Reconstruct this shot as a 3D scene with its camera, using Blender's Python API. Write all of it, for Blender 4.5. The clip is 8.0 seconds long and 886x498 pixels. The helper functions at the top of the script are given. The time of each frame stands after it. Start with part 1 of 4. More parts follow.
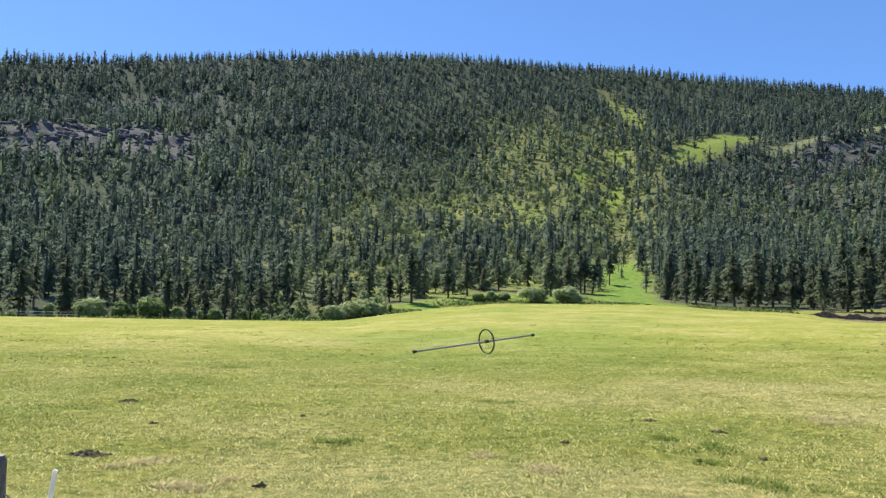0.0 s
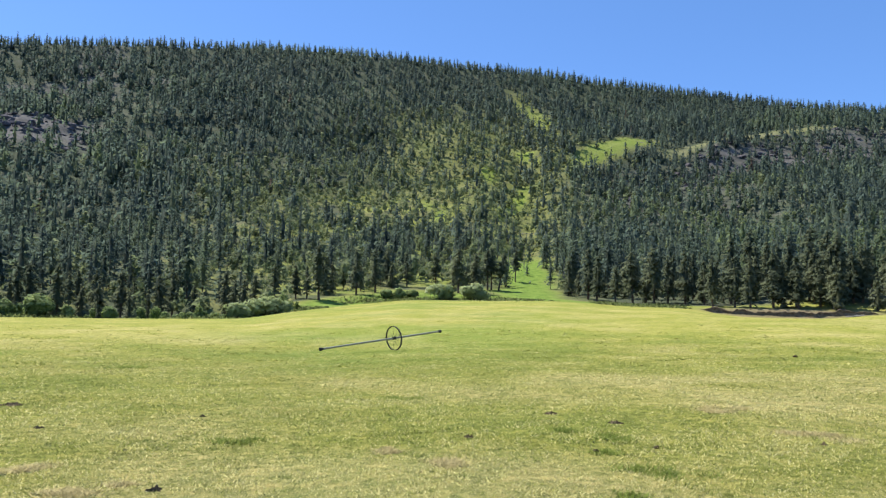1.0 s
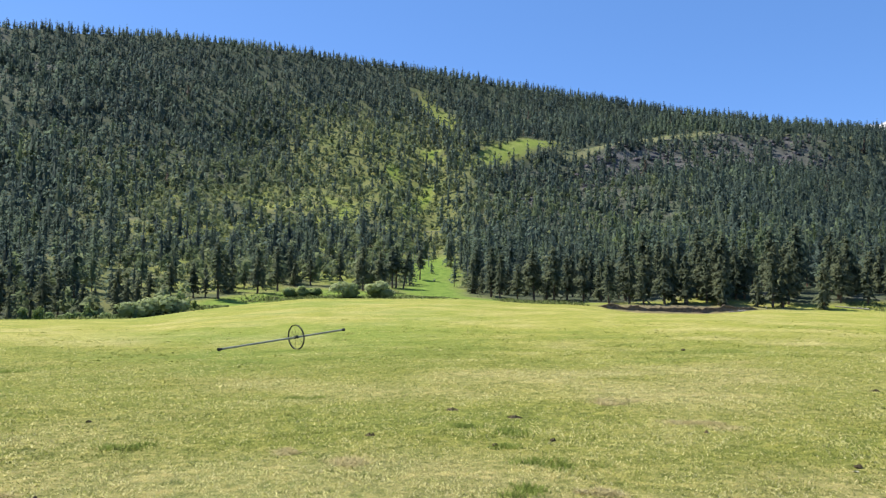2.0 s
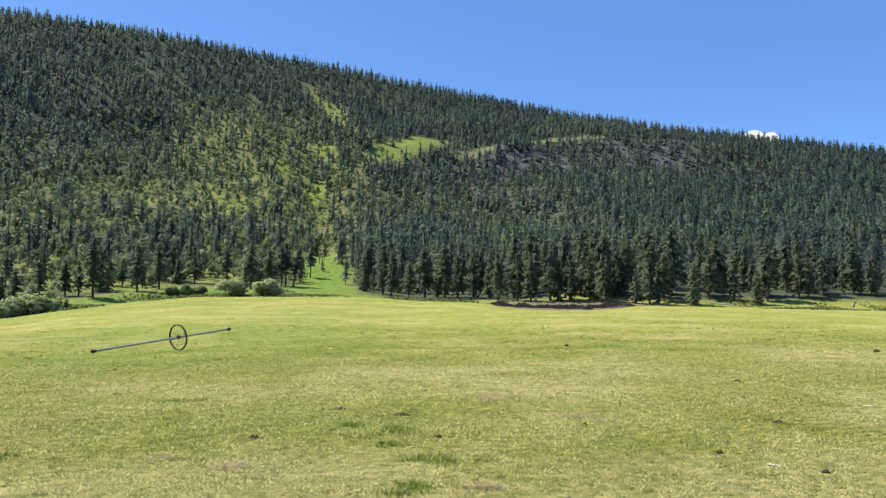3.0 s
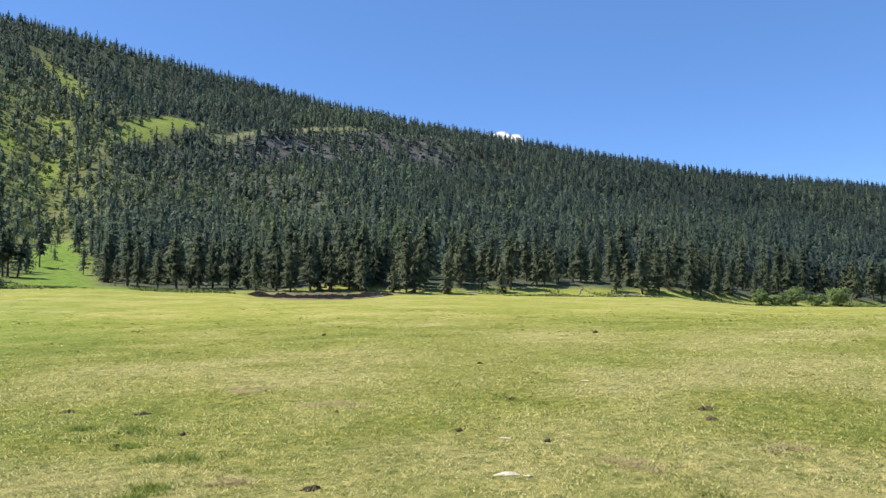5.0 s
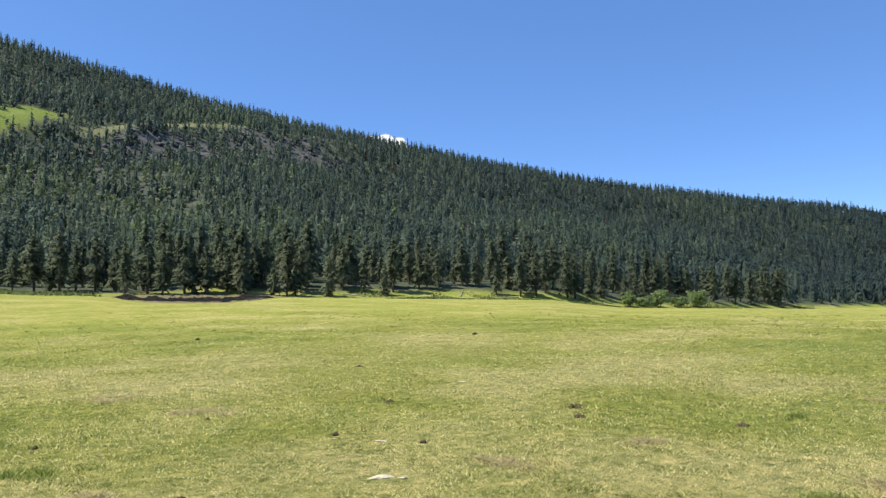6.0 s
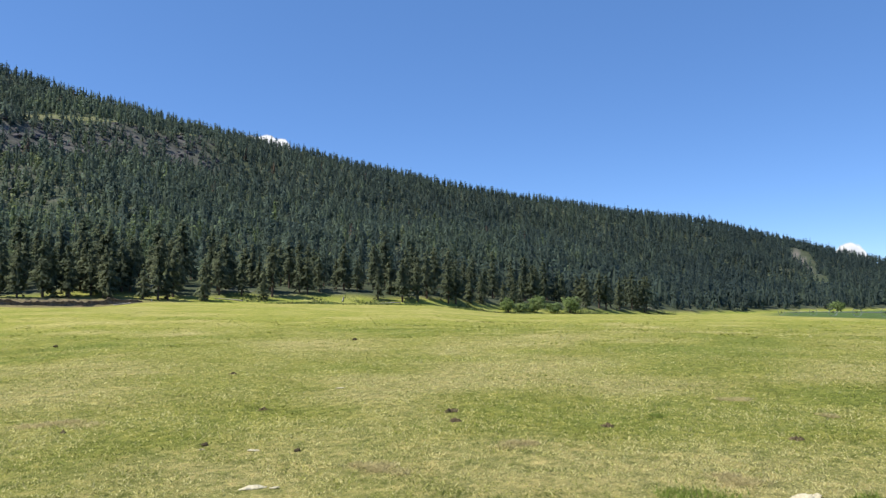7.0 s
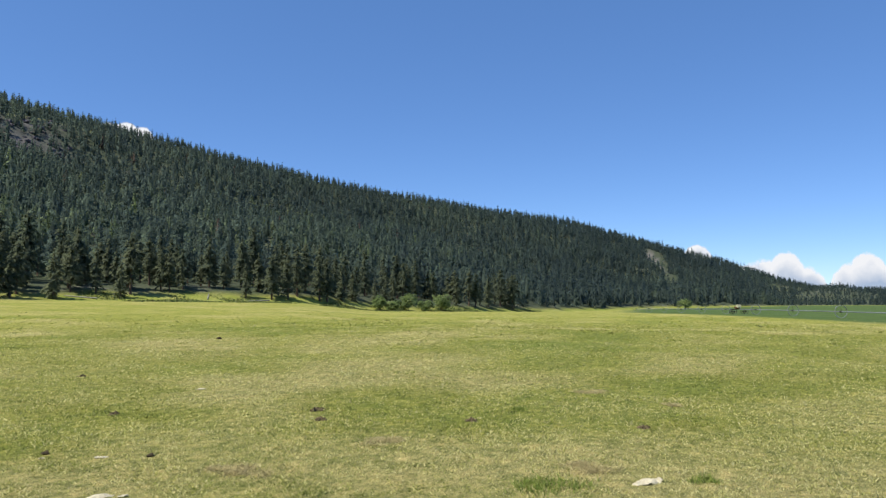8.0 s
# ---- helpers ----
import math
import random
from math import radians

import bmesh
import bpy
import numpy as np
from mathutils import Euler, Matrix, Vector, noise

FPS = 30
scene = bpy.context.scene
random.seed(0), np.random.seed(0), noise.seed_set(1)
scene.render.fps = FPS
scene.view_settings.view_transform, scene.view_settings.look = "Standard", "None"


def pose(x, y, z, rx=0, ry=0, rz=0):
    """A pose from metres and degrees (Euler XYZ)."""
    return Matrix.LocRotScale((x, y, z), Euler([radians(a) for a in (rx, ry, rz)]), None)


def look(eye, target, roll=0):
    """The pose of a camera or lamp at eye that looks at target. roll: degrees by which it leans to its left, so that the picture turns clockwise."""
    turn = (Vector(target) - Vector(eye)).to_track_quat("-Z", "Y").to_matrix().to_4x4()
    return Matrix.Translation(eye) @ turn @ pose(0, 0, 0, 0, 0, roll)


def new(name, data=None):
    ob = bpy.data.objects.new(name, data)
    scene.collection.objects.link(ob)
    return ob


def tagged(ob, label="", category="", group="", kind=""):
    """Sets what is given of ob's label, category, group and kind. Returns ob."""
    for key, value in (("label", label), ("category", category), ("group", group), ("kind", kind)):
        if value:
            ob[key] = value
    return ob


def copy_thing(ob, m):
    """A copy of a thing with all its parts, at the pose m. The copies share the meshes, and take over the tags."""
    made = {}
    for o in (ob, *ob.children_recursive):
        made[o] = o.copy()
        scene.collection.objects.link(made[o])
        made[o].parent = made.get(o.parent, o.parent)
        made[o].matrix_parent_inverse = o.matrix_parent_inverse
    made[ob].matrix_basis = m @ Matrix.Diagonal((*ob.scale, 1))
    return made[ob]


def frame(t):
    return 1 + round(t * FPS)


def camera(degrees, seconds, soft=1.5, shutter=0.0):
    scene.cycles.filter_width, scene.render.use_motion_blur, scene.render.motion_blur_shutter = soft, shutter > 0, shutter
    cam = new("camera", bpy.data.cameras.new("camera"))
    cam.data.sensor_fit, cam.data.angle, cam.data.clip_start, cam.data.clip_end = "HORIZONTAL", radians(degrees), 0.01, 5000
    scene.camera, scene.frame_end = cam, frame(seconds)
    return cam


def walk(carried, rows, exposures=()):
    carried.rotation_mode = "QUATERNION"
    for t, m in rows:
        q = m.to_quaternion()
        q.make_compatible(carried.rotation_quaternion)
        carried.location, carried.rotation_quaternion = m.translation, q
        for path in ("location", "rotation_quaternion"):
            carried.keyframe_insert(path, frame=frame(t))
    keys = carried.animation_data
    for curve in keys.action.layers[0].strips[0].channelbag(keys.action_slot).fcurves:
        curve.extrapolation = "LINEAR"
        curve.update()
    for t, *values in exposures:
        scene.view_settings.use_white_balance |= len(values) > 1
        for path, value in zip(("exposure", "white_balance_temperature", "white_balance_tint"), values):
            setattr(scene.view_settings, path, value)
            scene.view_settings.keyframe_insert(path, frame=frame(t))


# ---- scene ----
# The camera: held by someone who turns on the spot, a little above the field.
EYE = 2.3
cam = camera(62.6, 8.0, soft=1.25)
PATH = [
    (0.0, 0.0, 0.0, 0.0, 94.611, -1.017, -0.082),
    (0.5, 0.021, -0.005, -0.002, 94.54, -0.978, -3.69),
    (1.0, 0.045, -0.01, -0.009, 94.478, -0.801, -7.266),
    (1.5, 0.068, -0.013, -0.012, 94.426, -0.611, -10.886),
    (3.0, 0.159, -0.058, -0.001, 94.26, -0.161, -23.197),
    (3.5, 0.18, -0.087, -0.005, 94.093, -0.083, -27.836),
    (4.0, 0.198, -0.117, -0.01, 93.841, -0.049, -32.534),
    (4.5, 0.225, -0.136, -0.004, 93.565, 0.221, -37.204),
    (6.0, 0.308, -0.224, -0.005, 93.552, 0.477, -51.013),
    (6.5, 0.328, -0.248, -0.002, 93.772, 0.321, -55.588),
    (7.0, 0.347, -0.266, -0.003, 93.916, 0.184, -60.256),
    (7.5, 0.37, -0.295, -0.005, 93.906, 0.142, -65.171),
    (8.0, 0.389, -0.342, -0.01, 93.711, 0.145, -70.261),
]
walk(cam, [(t, pose(x, y, EYE + z, rx, ry, rz)) for t, x, y, z, rx, ry, rz in PATH],
     exposures=[(0.0, 0.82), (4.5, 0.7), (6.5, 0.62), (8.0, 0.38)])

# ---- light: a clear early-summer day, the sun high on the left ----
SUN_AZ, SUN_EL = -48.0, 57.0


def toward(az, el=0.0):
    """Unit vector from compass angle (clockwise from +y) and elevation, in degrees."""
    a, e = radians(az), radians(el)
    return Vector((math.sin(a) * math.cos(e), math.cos(a) * math.cos(e), math.sin(e)))


sky_world = bpy.data.worlds.new("sky")
scene.world = sky_world
sky_world.use_nodes = True
wn = sky_world.node_tree
sky = wn.nodes.new("ShaderNodeTexSky")
sky.sky_type = "NISHITA"
sky.sun_disc = False
sky.sun_elevation, sky.sun_rotation = radians(SUN_EL), radians(SUN_AZ)
sky.altitude, sky.air_density, sky.dust_density, sky.ozone_density = 2400.0, 0.8, 0.9, 4.0
tone = wn.nodes.new("ShaderNodeHueSaturation")
tone.inputs["Saturation"].default_value = 1.1
tone.inputs["Hue"].default_value = 0.504
wn.links.new(sky.outputs[0], tone.inputs["Color"])
even = wn.nodes.new("ShaderNodeMix")
even.data_type = "RGBA"
even.inputs[0].default_value = 0.34
even.inputs[7].default_value = (0.7, 1.8, 4.2, 1)
wn.links.new(tone.outputs[0], even.inputs[6])
wn.links.new(even.outputs[2], wn.nodes["Background"].inputs[0])
wn.nodes["Background"].inputs[1].default_value = 0.136

sun = new("sun", bpy.data.lights.new("sun", "SUN"))
sun.data.energy, sun.data.angle, sun.data.color = 4.35, radians(0.53), (1.0, 0.95, 0.86)
sun.matrix_world = look(toward(SUN_AZ, SUN_EL) * 500, (0, 0, 0))


# ---- materials ----
def shader(name, rough=0.9, spec=0.2):
    m = bpy.data.materials.new(name)
    m.use_nodes = True
    b = m.node_tree.nodes["Principled BSDF"]
    b.inputs["Roughness"].default_value = rough
    b.inputs["Specular IOR Level"].default_value = spec
    return m, m.node_tree.nodes, m.node_tree.links, b


def noise_tex(n, l, co, scale, detail=4.0, rough=0.6):
    t = n.new("ShaderNodeTexNoise")
    t.inputs["Scale"].default_value, t.inputs["Detail"].default_value, t.inputs["Roughness"].default_value = scale, detail, rough
    l.new(co, t.inputs["Vector"])
    return t.outputs["Fac"]


def ramp(n, l, fac, stops):
    r = n.new("ShaderNodeValToRGB")
    while len(r.color_ramp.elements) < len(stops):
        r.color_ramp.elements.new(0.5)
    for e, (p, c) in zip(r.color_ramp.elements, stops):
        e.position, e.color = p, (*c, 1) if len(c) == 3 else c
    l.new(fac, r.inputs[0])
    return r.outputs[0]


def blend(n, l, fac, a, b, mode="MIX"):
    m = n.new("ShaderNodeMix")
    m.data_type, m.blend_type = "RGBA", mode
    for sock, v in ((m.inputs[0], fac), (m.inputs[6], a), (m.inputs[7], b)):
        if isinstance(v, (int, float)):
            sock.default_value = v
        elif isinstance(v, tuple):
            sock.default_value = (*v, 1)
        else:
            l.new(v, sock)
    return m.outputs[2]


def maths(n, l, op, a, b=0.0, clamp=False):
    m = n.new("ShaderNodeMath")
    m.operation, m.use_clamp = op, clamp
    for sock, v in zip(m.inputs, (a, b)):
        if isinstance(v, (int, float)):
            sock.default_value = v
        else:
            l.new(v, sock)
    return m.outputs[0]


def attribute(n, name):
    a = n.new("ShaderNodeAttribute")
    a.attribute_name = name
    return a.outputs["Fac"]


def bump(n, l, b, height, strength, distance):
    p = n.new("ShaderNodeBump")
    p.inputs["Strength"].default_value, p.inputs["Distance"].default_value = strength, distance
    l.new(height, p.inputs["Height"])
    l.new(p.outputs[0], b.inputs["Normal"])


def plain_material(name, colour, dark, scale=8.0, rough=0.8, spec=0.3, metal=0.0, relief=0.0):
    """Two tones mixed by a coarse and a fine noise, with slight relief."""
    m, n, l, b = shader(name, rough, spec)
    b.inputs["Metallic"].default_value = metal
    co = n.new("ShaderNodeTexCoord").outputs["Object"]
    coarse, fine = noise_tex(n, l, co, scale, 3), noise_tex(n, l, co, scale * 9, 3)
    mixed = maths(n, l, "ADD", maths(n, l, "MULTIPLY", coarse, 0.6), maths(n, l, "MULTIPLY", fine, 0.4))
    l.new(ramp(n, l, mixed, [(0.36, dark), (0.62, colour)]), b.inputs["Base Color"])
    if relief:
        bump(n, l, b, fine, 0.6, relief)
    return m


def leaf_material(name, dark, light, warm, through_light=0.0, mottle=0.4):
    """Foliage: tone by tree (attribute tint) and by spray."""
    m, n, l, b = shader(name, 0.75, 0.15)
    geo = n.new("ShaderNodeNewGeometry")
    tone = maths(n, l, "ADD", maths(n, l, "MULTIPLY", attribute(n, "tint"), 1 - mottle),
                 maths(n, l, "MULTIPLY", geo.outputs["Random Per Island"], mottle))
    col = ramp(n, l, tone, [(0.0, dark), (0.55, light), (1.0, warm)])
    l.new(col, b.inputs["Base Color"])
    if through_light:
        t = n.new("ShaderNodeBsdfTranslucent")
        l.new(col, t.inputs[0])
        mix = n.new("ShaderNodeMixShader")
        mix.inputs[0].default_value = through_light
        l.new(b.outputs[0], mix.inputs[1])
        l.new(t.outputs[0], mix.inputs[2])
        l.new(mix.outputs[0], n["Material Output"].inputs[0])
    return m


def ground_material():
    m, n, l, b = shader("ground", 0.95, 0.1)
    co = n.new("ShaderNodeTexCoord").outputs["Object"]
    patch, mid = noise_tex(n, l, co, 0.035, 4), noise_tex(n, l, co, 0.35, 5, 0.65)
    streak = noise_tex(n, l, co, 1.3, 4, 0.7)
    fine, grain = noise_tex(n, l, co, 4.5, 5, 0.7), noise_tex(n, l, co, 34.0, 5, 0.8)
    # pasture: yellow-green, with greener and drier patches
    big = ramp(n, l, patch, [(0.38, (0.25, 0.265, 0.045)), (0.62, (0.345, 0.33, 0.066))])
    green = ramp(n, l, mid, [(0.36, (0.15, 0.19, 0.035)), (0.52, (0.265, 0.265, 0.062)), (0.68, (0.4, 0.345, 0.135))])
    col = blend(n, l, 0.55, big, green)
    worn = ramp(n, l, maths(n, l, "ADD", maths(n, l, "MULTIPLY", attribute(n, "dry"), 0.75), maths(n, l, "MULTIPLY", fine, 0.25)),
                [(0.3, (0.15, 0.21, 0.028)), (0.48, (0.285, 0.295, 0.055)), (0.68, (0.52, 0.44, 0.185))])
    col = blend(n, l, 0.6, col, worn)
    spot = ramp(n, l, fine, [(0.34, (0.42, 0.46, 0.4)), (0.5, (1.0, 1.0, 1.0)), (0.66, (1.5, 1.35, 1.4))])
    col = blend(n, l, 0.8, col, spot, "MULTIPLY")
    col = blend(n, l, 0.7, col, ramp(n, l, streak, [(0.36, (0.6, 0.68, 0.55)), (0.5, (1.0, 1.0, 1.0)), (0.66, (1.3, 1.2, 1.25))]), "MULTIPLY")
    speck = ramp(n, l, grain, [(0.3, (0.42, 0.42, 0.4)), (0.5, (1.0, 1.0, 1.0)), (0.7, (1.45, 1.4, 1.5))])
    col = blend(n, l, 0.95, col, speck, "MULTIPLY")
    col = blend(n, l, maths(n, l, "MULTIPLY", attribute(n, "sward"), 0.3), col, ramp(n, l, fine, [(0.35, (0.07, 0.095, 0.02)), (0.65, (0.17, 0.175, 0.055))]))
    # greener crop in the far field, lush meadow, forest floor, rock, bare soil
    lush = ramp(n, l, mid, [(0.35, (0.085, 0.155, 0.02)), (0.65, (0.18, 0.26, 0.045))])
    col = blend(n, l, attribute(n, "lush"), col, lush)
    col = blend(n, l, attribute(n, "crop"), col, ramp(n, l, mid, [(0.35, (0.06, 0.1, 0.026)), (0.65, (0.1, 0.145, 0.04))]))
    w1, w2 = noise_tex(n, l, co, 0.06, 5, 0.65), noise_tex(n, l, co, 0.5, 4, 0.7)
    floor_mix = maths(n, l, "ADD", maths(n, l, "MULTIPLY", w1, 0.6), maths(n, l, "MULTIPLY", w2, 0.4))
    # duff colours, taken darker to include the shade between the trees
    shaded_duff = ramp(n, l, floor_mix, [(0.34, (0.035, 0.047, 0.026)), (0.46, (0.058, 0.073, 0.04)), (0.56, (0.08, 0.09, 0.055)), (0.68, (0.14, 0.133, 0.11))])
    col = blend(n, l, attribute(n, "wood"), col, shaded_duff)
    stone = ramp(n, l, floor_mix, [(0.35, (0.05, 0.048, 0.05)), (0.65, (0.17, 0.155, 0.15))])
    col = blend(n, l, attribute(n, "rock"), col, stone)
    gravel = ramp(n, l, floor_mix, [(0.35, (0.12, 0.108, 0.085)), (0.65, (0.29, 0.265, 0.215))])
    col = blend(n, l, attribute(n, "scree"), col, gravel)
    earth = ramp(n, l, fine, [(0.35, (0.09, 0.065, 0.045)), (0.65, (0.24, 0.18, 0.13))])
    col = blend(n, l, attribute(n, "soil"), col, earth)
    l.new(col, b.inputs["Base Color"])
    height = maths(n, l, "ADD", fine, maths(n, l, "MULTIPLY", grain, 0.5))
    bump(n, l, b, height, 0.9, 0.07)
    return m


M_GROUND = ground_material()
# blue-green dark end of the fir ramp also carries the distance haze
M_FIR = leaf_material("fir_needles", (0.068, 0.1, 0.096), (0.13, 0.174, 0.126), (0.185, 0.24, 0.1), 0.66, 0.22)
M_PINE = leaf_material("pine_needles", (0.092, 0.122, 0.082), (0.138, 0.165, 0.1), (0.19, 0.21, 0.116), 0.6, 0.3)
M_RED = leaf_material("dead_needles", (0.07, 0.056, 0.042), (0.105, 0.082, 0.06), (0.14, 0.11, 0.08), 0.3)
M_LEAF = leaf_material("broad_leaves", (0.13, 0.19, 0.065), (0.23, 0.3, 0.11), (0.31, 0.37, 0.16), 0.55)
M_THICKET = leaf_material("thicket_leaves", (0.11, 0.15, 0.07), (0.185, 0.225, 0.11), (0.27, 0.3, 0.165), 0.55)
M_WILLOW = leaf_material("willow_leaves", (0.25, 0.31, 0.12), (0.38, 0.44, 0.2), (0.46, 0.5, 0.29), 0.55)
M_GRASS = leaf_material("grass_blades", (0.07, 0.105, 0.012), (0.35, 0.372, 0.066), (0.76, 0.68, 0.34), 0.32, 0.2)
M_STRAW = leaf_material("dead_grass", (0.42, 0.35, 0.15), (0.58, 0.49, 0.23), (0.74, 0.65, 0.34), 0.35)
M_TUFT = leaf_material("lush_blades", (0.12, 0.18, 0.028), (0.215, 0.285, 0.055), (0.33, 0.37, 0.105), 0.45)
M_WEED = leaf_material("weed_leaves", (0.085, 0.13, 0.035), (0.15, 0.195, 0.06), (0.26, 0.27, 0.12), 0.45)
M_BARK = plain_material("bark", (0.16, 0.115, 0.085), (0.06, 0.045, 0.035), 3.0, 0.95, 0.1, relief=0.02)
M_PALE_WOOD = plain_material("weathered_wood", (0.42, 0.39, 0.34), (0.2, 0.18, 0.15), 3.0, 0.9, 0.1, relief=0.01)
M_POST = plain_material("post_wood", (0.2, 0.18, 0.155), (0.06, 0.055, 0.05), 9.0, 0.9, 0.15, relief=0.004)
M_STAKE = leaf_material("white_stake", (0.78, 0.77, 0.72), (0.82, 0.81, 0.76), (0.84, 0.83, 0.79), 0.6)
M_ALU = plain_material("aluminium_pipe", (0.42, 0.385, 0.3), (0.24, 0.22, 0.17), 4.0, 0.55, 0.4, 0.1)
M_STEEL = plain_material("dark_steel", (0.075, 0.07, 0.066), (0.03, 0.028, 0.027), 6.0, 0.6, 0.4, 0.5)
M_SOIL = plain_material("bank_soil", (0.2, 0.155, 0.105), (0.06, 0.045, 0.032), 1.5, 0.95, 0.1, relief=0.02)
M_MOUND = plain_material("molehill_soil", (0.19, 0.145, 0.08), (0.05, 0.038, 0.02), 9.0, 0.95, 0.1, relief=0.02)
M_CRAG = plain_material("crag_rock", (0.14, 0.128, 0.132), (0.065, 0.06, 0.063), 0.35, 0.95, 0.1, relief=0.2)
M_DUNG = plain_material("dried_dung", (0.085, 0.065, 0.036), (0.035, 0.027, 0.015), 20.0, 0.95, 0.1, relief=0.01)
M_STONE = plain_material("pale_stone", (0.64, 0.58, 0.4), (0.42, 0.36, 0.23), 9.0, 0.85, 0.2, relief=0.01)


# ---- shaping tools ----
def part(name, bm, material, parent=None, label=""):
    """One mesh object from a bmesh, under a thing or a part."""
    me = bpy.data.meshes.new(name)
    bm.to_mesh(me)
    bm.free()
    me.materials.append(material)
    ob = new(name, me)
    if parent:
        ob.parent = parent
    return tagged(ob, label)


def turned_out(verts, faces, normals):
    """Winds each triangle to the side its soft foliage normal faces."""
    p = verts[faces]
    g = np.cross(p[:, 1] - p[:, 0], p[:, 2] - p[:, 0])
    back = (g * normals[faces].sum(1)).sum(1) < 0
    faces = faces.copy()
    faces[back] = faces[back][:, ::-1]
    return faces


def arrays_mesh(name, verts, faces, material, tint=None, smooth=False, normals=None):
    """A mesh from numpy arrays of triangles or quads, with soft normals for foliage."""
    me = bpy.data.meshes.new(name)
    k = faces.shape[1]
    me.vertices.add(len(verts))
    me.vertices.foreach_set("co", verts.astype(np.float32).ravel())
    me.loops.add(faces.size)
    me.loops.foreach_set("vertex_index", faces.astype(np.int32).ravel())
    me.polygons.add(len(faces))
    me.polygons.foreach_set("loop_start", np.arange(0, faces.size, k, dtype=np.int32))
    me.polygons.foreach_set("use_smooth", np.full(len(faces), smooth))
    me.update(calc_edges=True)
    if tint is not None:
        me.attributes.new("tint", "FLOAT", "POINT").data.foreach_set("value", tint.astype(np.float32))
    if normals is not None:
        me.attributes.new("custom_normal", "FLOAT_VECTOR", "POINT").data.foreach_set("vector", normals.astype(np.float32).ravel())
    me.materials.append(material)
    return me


def unit(v):
    return v / (np.linalg.norm(v, axis=1)[:, None] + 1e-9)


def tube(bm, a, b, r0, r1=None, sides=8, caps=True):
    """A round bar from a to b."""
    a, b = Vector(a), Vector(b)
    r1 = r0 if r1 is None else r1
    m = (b - a).to_track_quat("Z", "Y").to_matrix()
    rings = []
    for p, r in ((a, r0), (b, r1)):
        rings.append([bm.verts.new(p + m @ Vector((r * math.cos(2 * math.pi * i / sides), r * math.sin(2 * math.pi * i / sides), 0))) for i in range(sides)])
    for i in range(sides):
        bm.faces.new((rings[0][i], rings[0][(i + 1) % sides], rings[1][(i + 1) % sides], rings[1][i]))
    if caps:
        bm.faces.new(rings[0][::-1])
        bm.faces.new(rings[1])


def lattice(ix, iy, seed):
    h = (ix.astype(np.int64) * 374761393 + iy.astype(np.int64) * 668265263 + seed * 974711) & 0x7FFFFFFF
    h = ((h ^ (h >> 13)) * 1274126177) & 0x7FFFFFFF
    return ((h ^ (h >> 16)) & 0xFFFF) / 65535.0


def rough_field(x, y, size, seed=0, octaves=3):
    """Smooth value noise over the plan, -1 to 1."""
    out, amp, total = 0.0, 1.0, 0.0
    for o in range(octaves):
        u, v = x / size, y / size
        iu, iv = np.floor(u), np.floor(v)
        fu, fv = u - iu, v - iv
        fu, fv = fu * fu * (3 - 2 * fu), fv * fv * (3 - 2 * fv)
        a, b = lattice(iu, iv, seed + o), lattice(iu + 1, iv, seed + o)
        c, d = lattice(iu, iv + 1, seed + o), lattice(iu + 1, iv + 1, seed + o)
        out = out + amp * ((a * (1 - fu) + b * fu) * (1 - fv) + (c * (1 - fu) + d * fu) * fv)
        total, amp, size = total + amp, amp * 0.5, size * 0.5
    return 2 * out / total - 1


def around(az, centre, half):
    return np.exp(-(((az - centre) / half) ** 4))


def step(a, b, x):
    t = np.clip((x - a) / (b - a), 0, 1)
    return t * t * (3 - 2 * t)


# ---- the lie of the land, by bearing from the gate ----
# bearing, distance and rise of the field's edge, distance and rise of the wooded skyline
LAND = np.array([
    (-120, 260, -0.8, 1500, 3.0), (-70, 190, -1.0, 1000, 11.5), (-32, 170, -1.0, 980, 16.25), (-16, 190, -1.15, 1020, 18.7),
    (-8, 195, -1.1, 1040, 19.5), (-3, 215, -0.4, 1050, 19.55), (4, 240, 0.42, 1060, 19.37), (16, 240, 0.5, 1070, 18.1),
    (22, 240, 0.15, 1080, 17.12), (29, 232, 0.08, 1080, 15.66), (36, 234, 0.05, 1080, 14.16), (40, 236, -0.2, 1080, 13.28), (50, 245, -0.35, 1090, 11.4),
    (59, 262, -0.5, 1120, 9.54), (65, 300, -1.15, 1180, 8.43), (72, 360, -1.2, 1260, 7.15), (79, 470, -1.25, 1360, 6.15),
    (85, 580, -1.05, 1450, 4.4), (92, 720, -0.85, 1650, 2.5)])
LAND_FAR = np.array([(97, 850, -0.72, 1900, 0.68), (103, 950, -0.68, 2300, 0.5), (150, 900, -0.6, 2600, 0.6), (240, 260, -0.8, 1500, 3.0)])
LAND = np.vstack((LAND, LAND_FAR))
GRID = np.arange(-120, 240.01, 0.5)


def smoothed(col, width=7):
    k = np.hanning(width + 2)[1:-1]
    v = np.interp(GRID, LAND[:, 0], LAND[:, col])
    return np.convolve(np.pad(v, width // 2, mode="edge"), k / k.sum(), mode="valid")


EDGE_D, EDGE_EL, TOP_D, TOP_EL = (smoothed(c) for c in (1, 2, 3, 4))
TREE_TOP = 8.8
MID_AZ, MID_Z = (-120, -30, 0, 20, 40, 70, 101, 140, 240), (-0.5, -0.7, -0.95, -0.5, -0.05, 0.1, -0.1, -0.2, -0.5)


def edge_of(az):
    return np.interp(az, GRID, EDGE_D)


def slope_share(az, r):
    """0 at the field's edge, 1 on the skyline."""
    d0, d1 = np.interp(az, GRID, EDGE_D), np.interp(az, GRID, TOP_D)
    return (r - d0) / (d1 - d0)


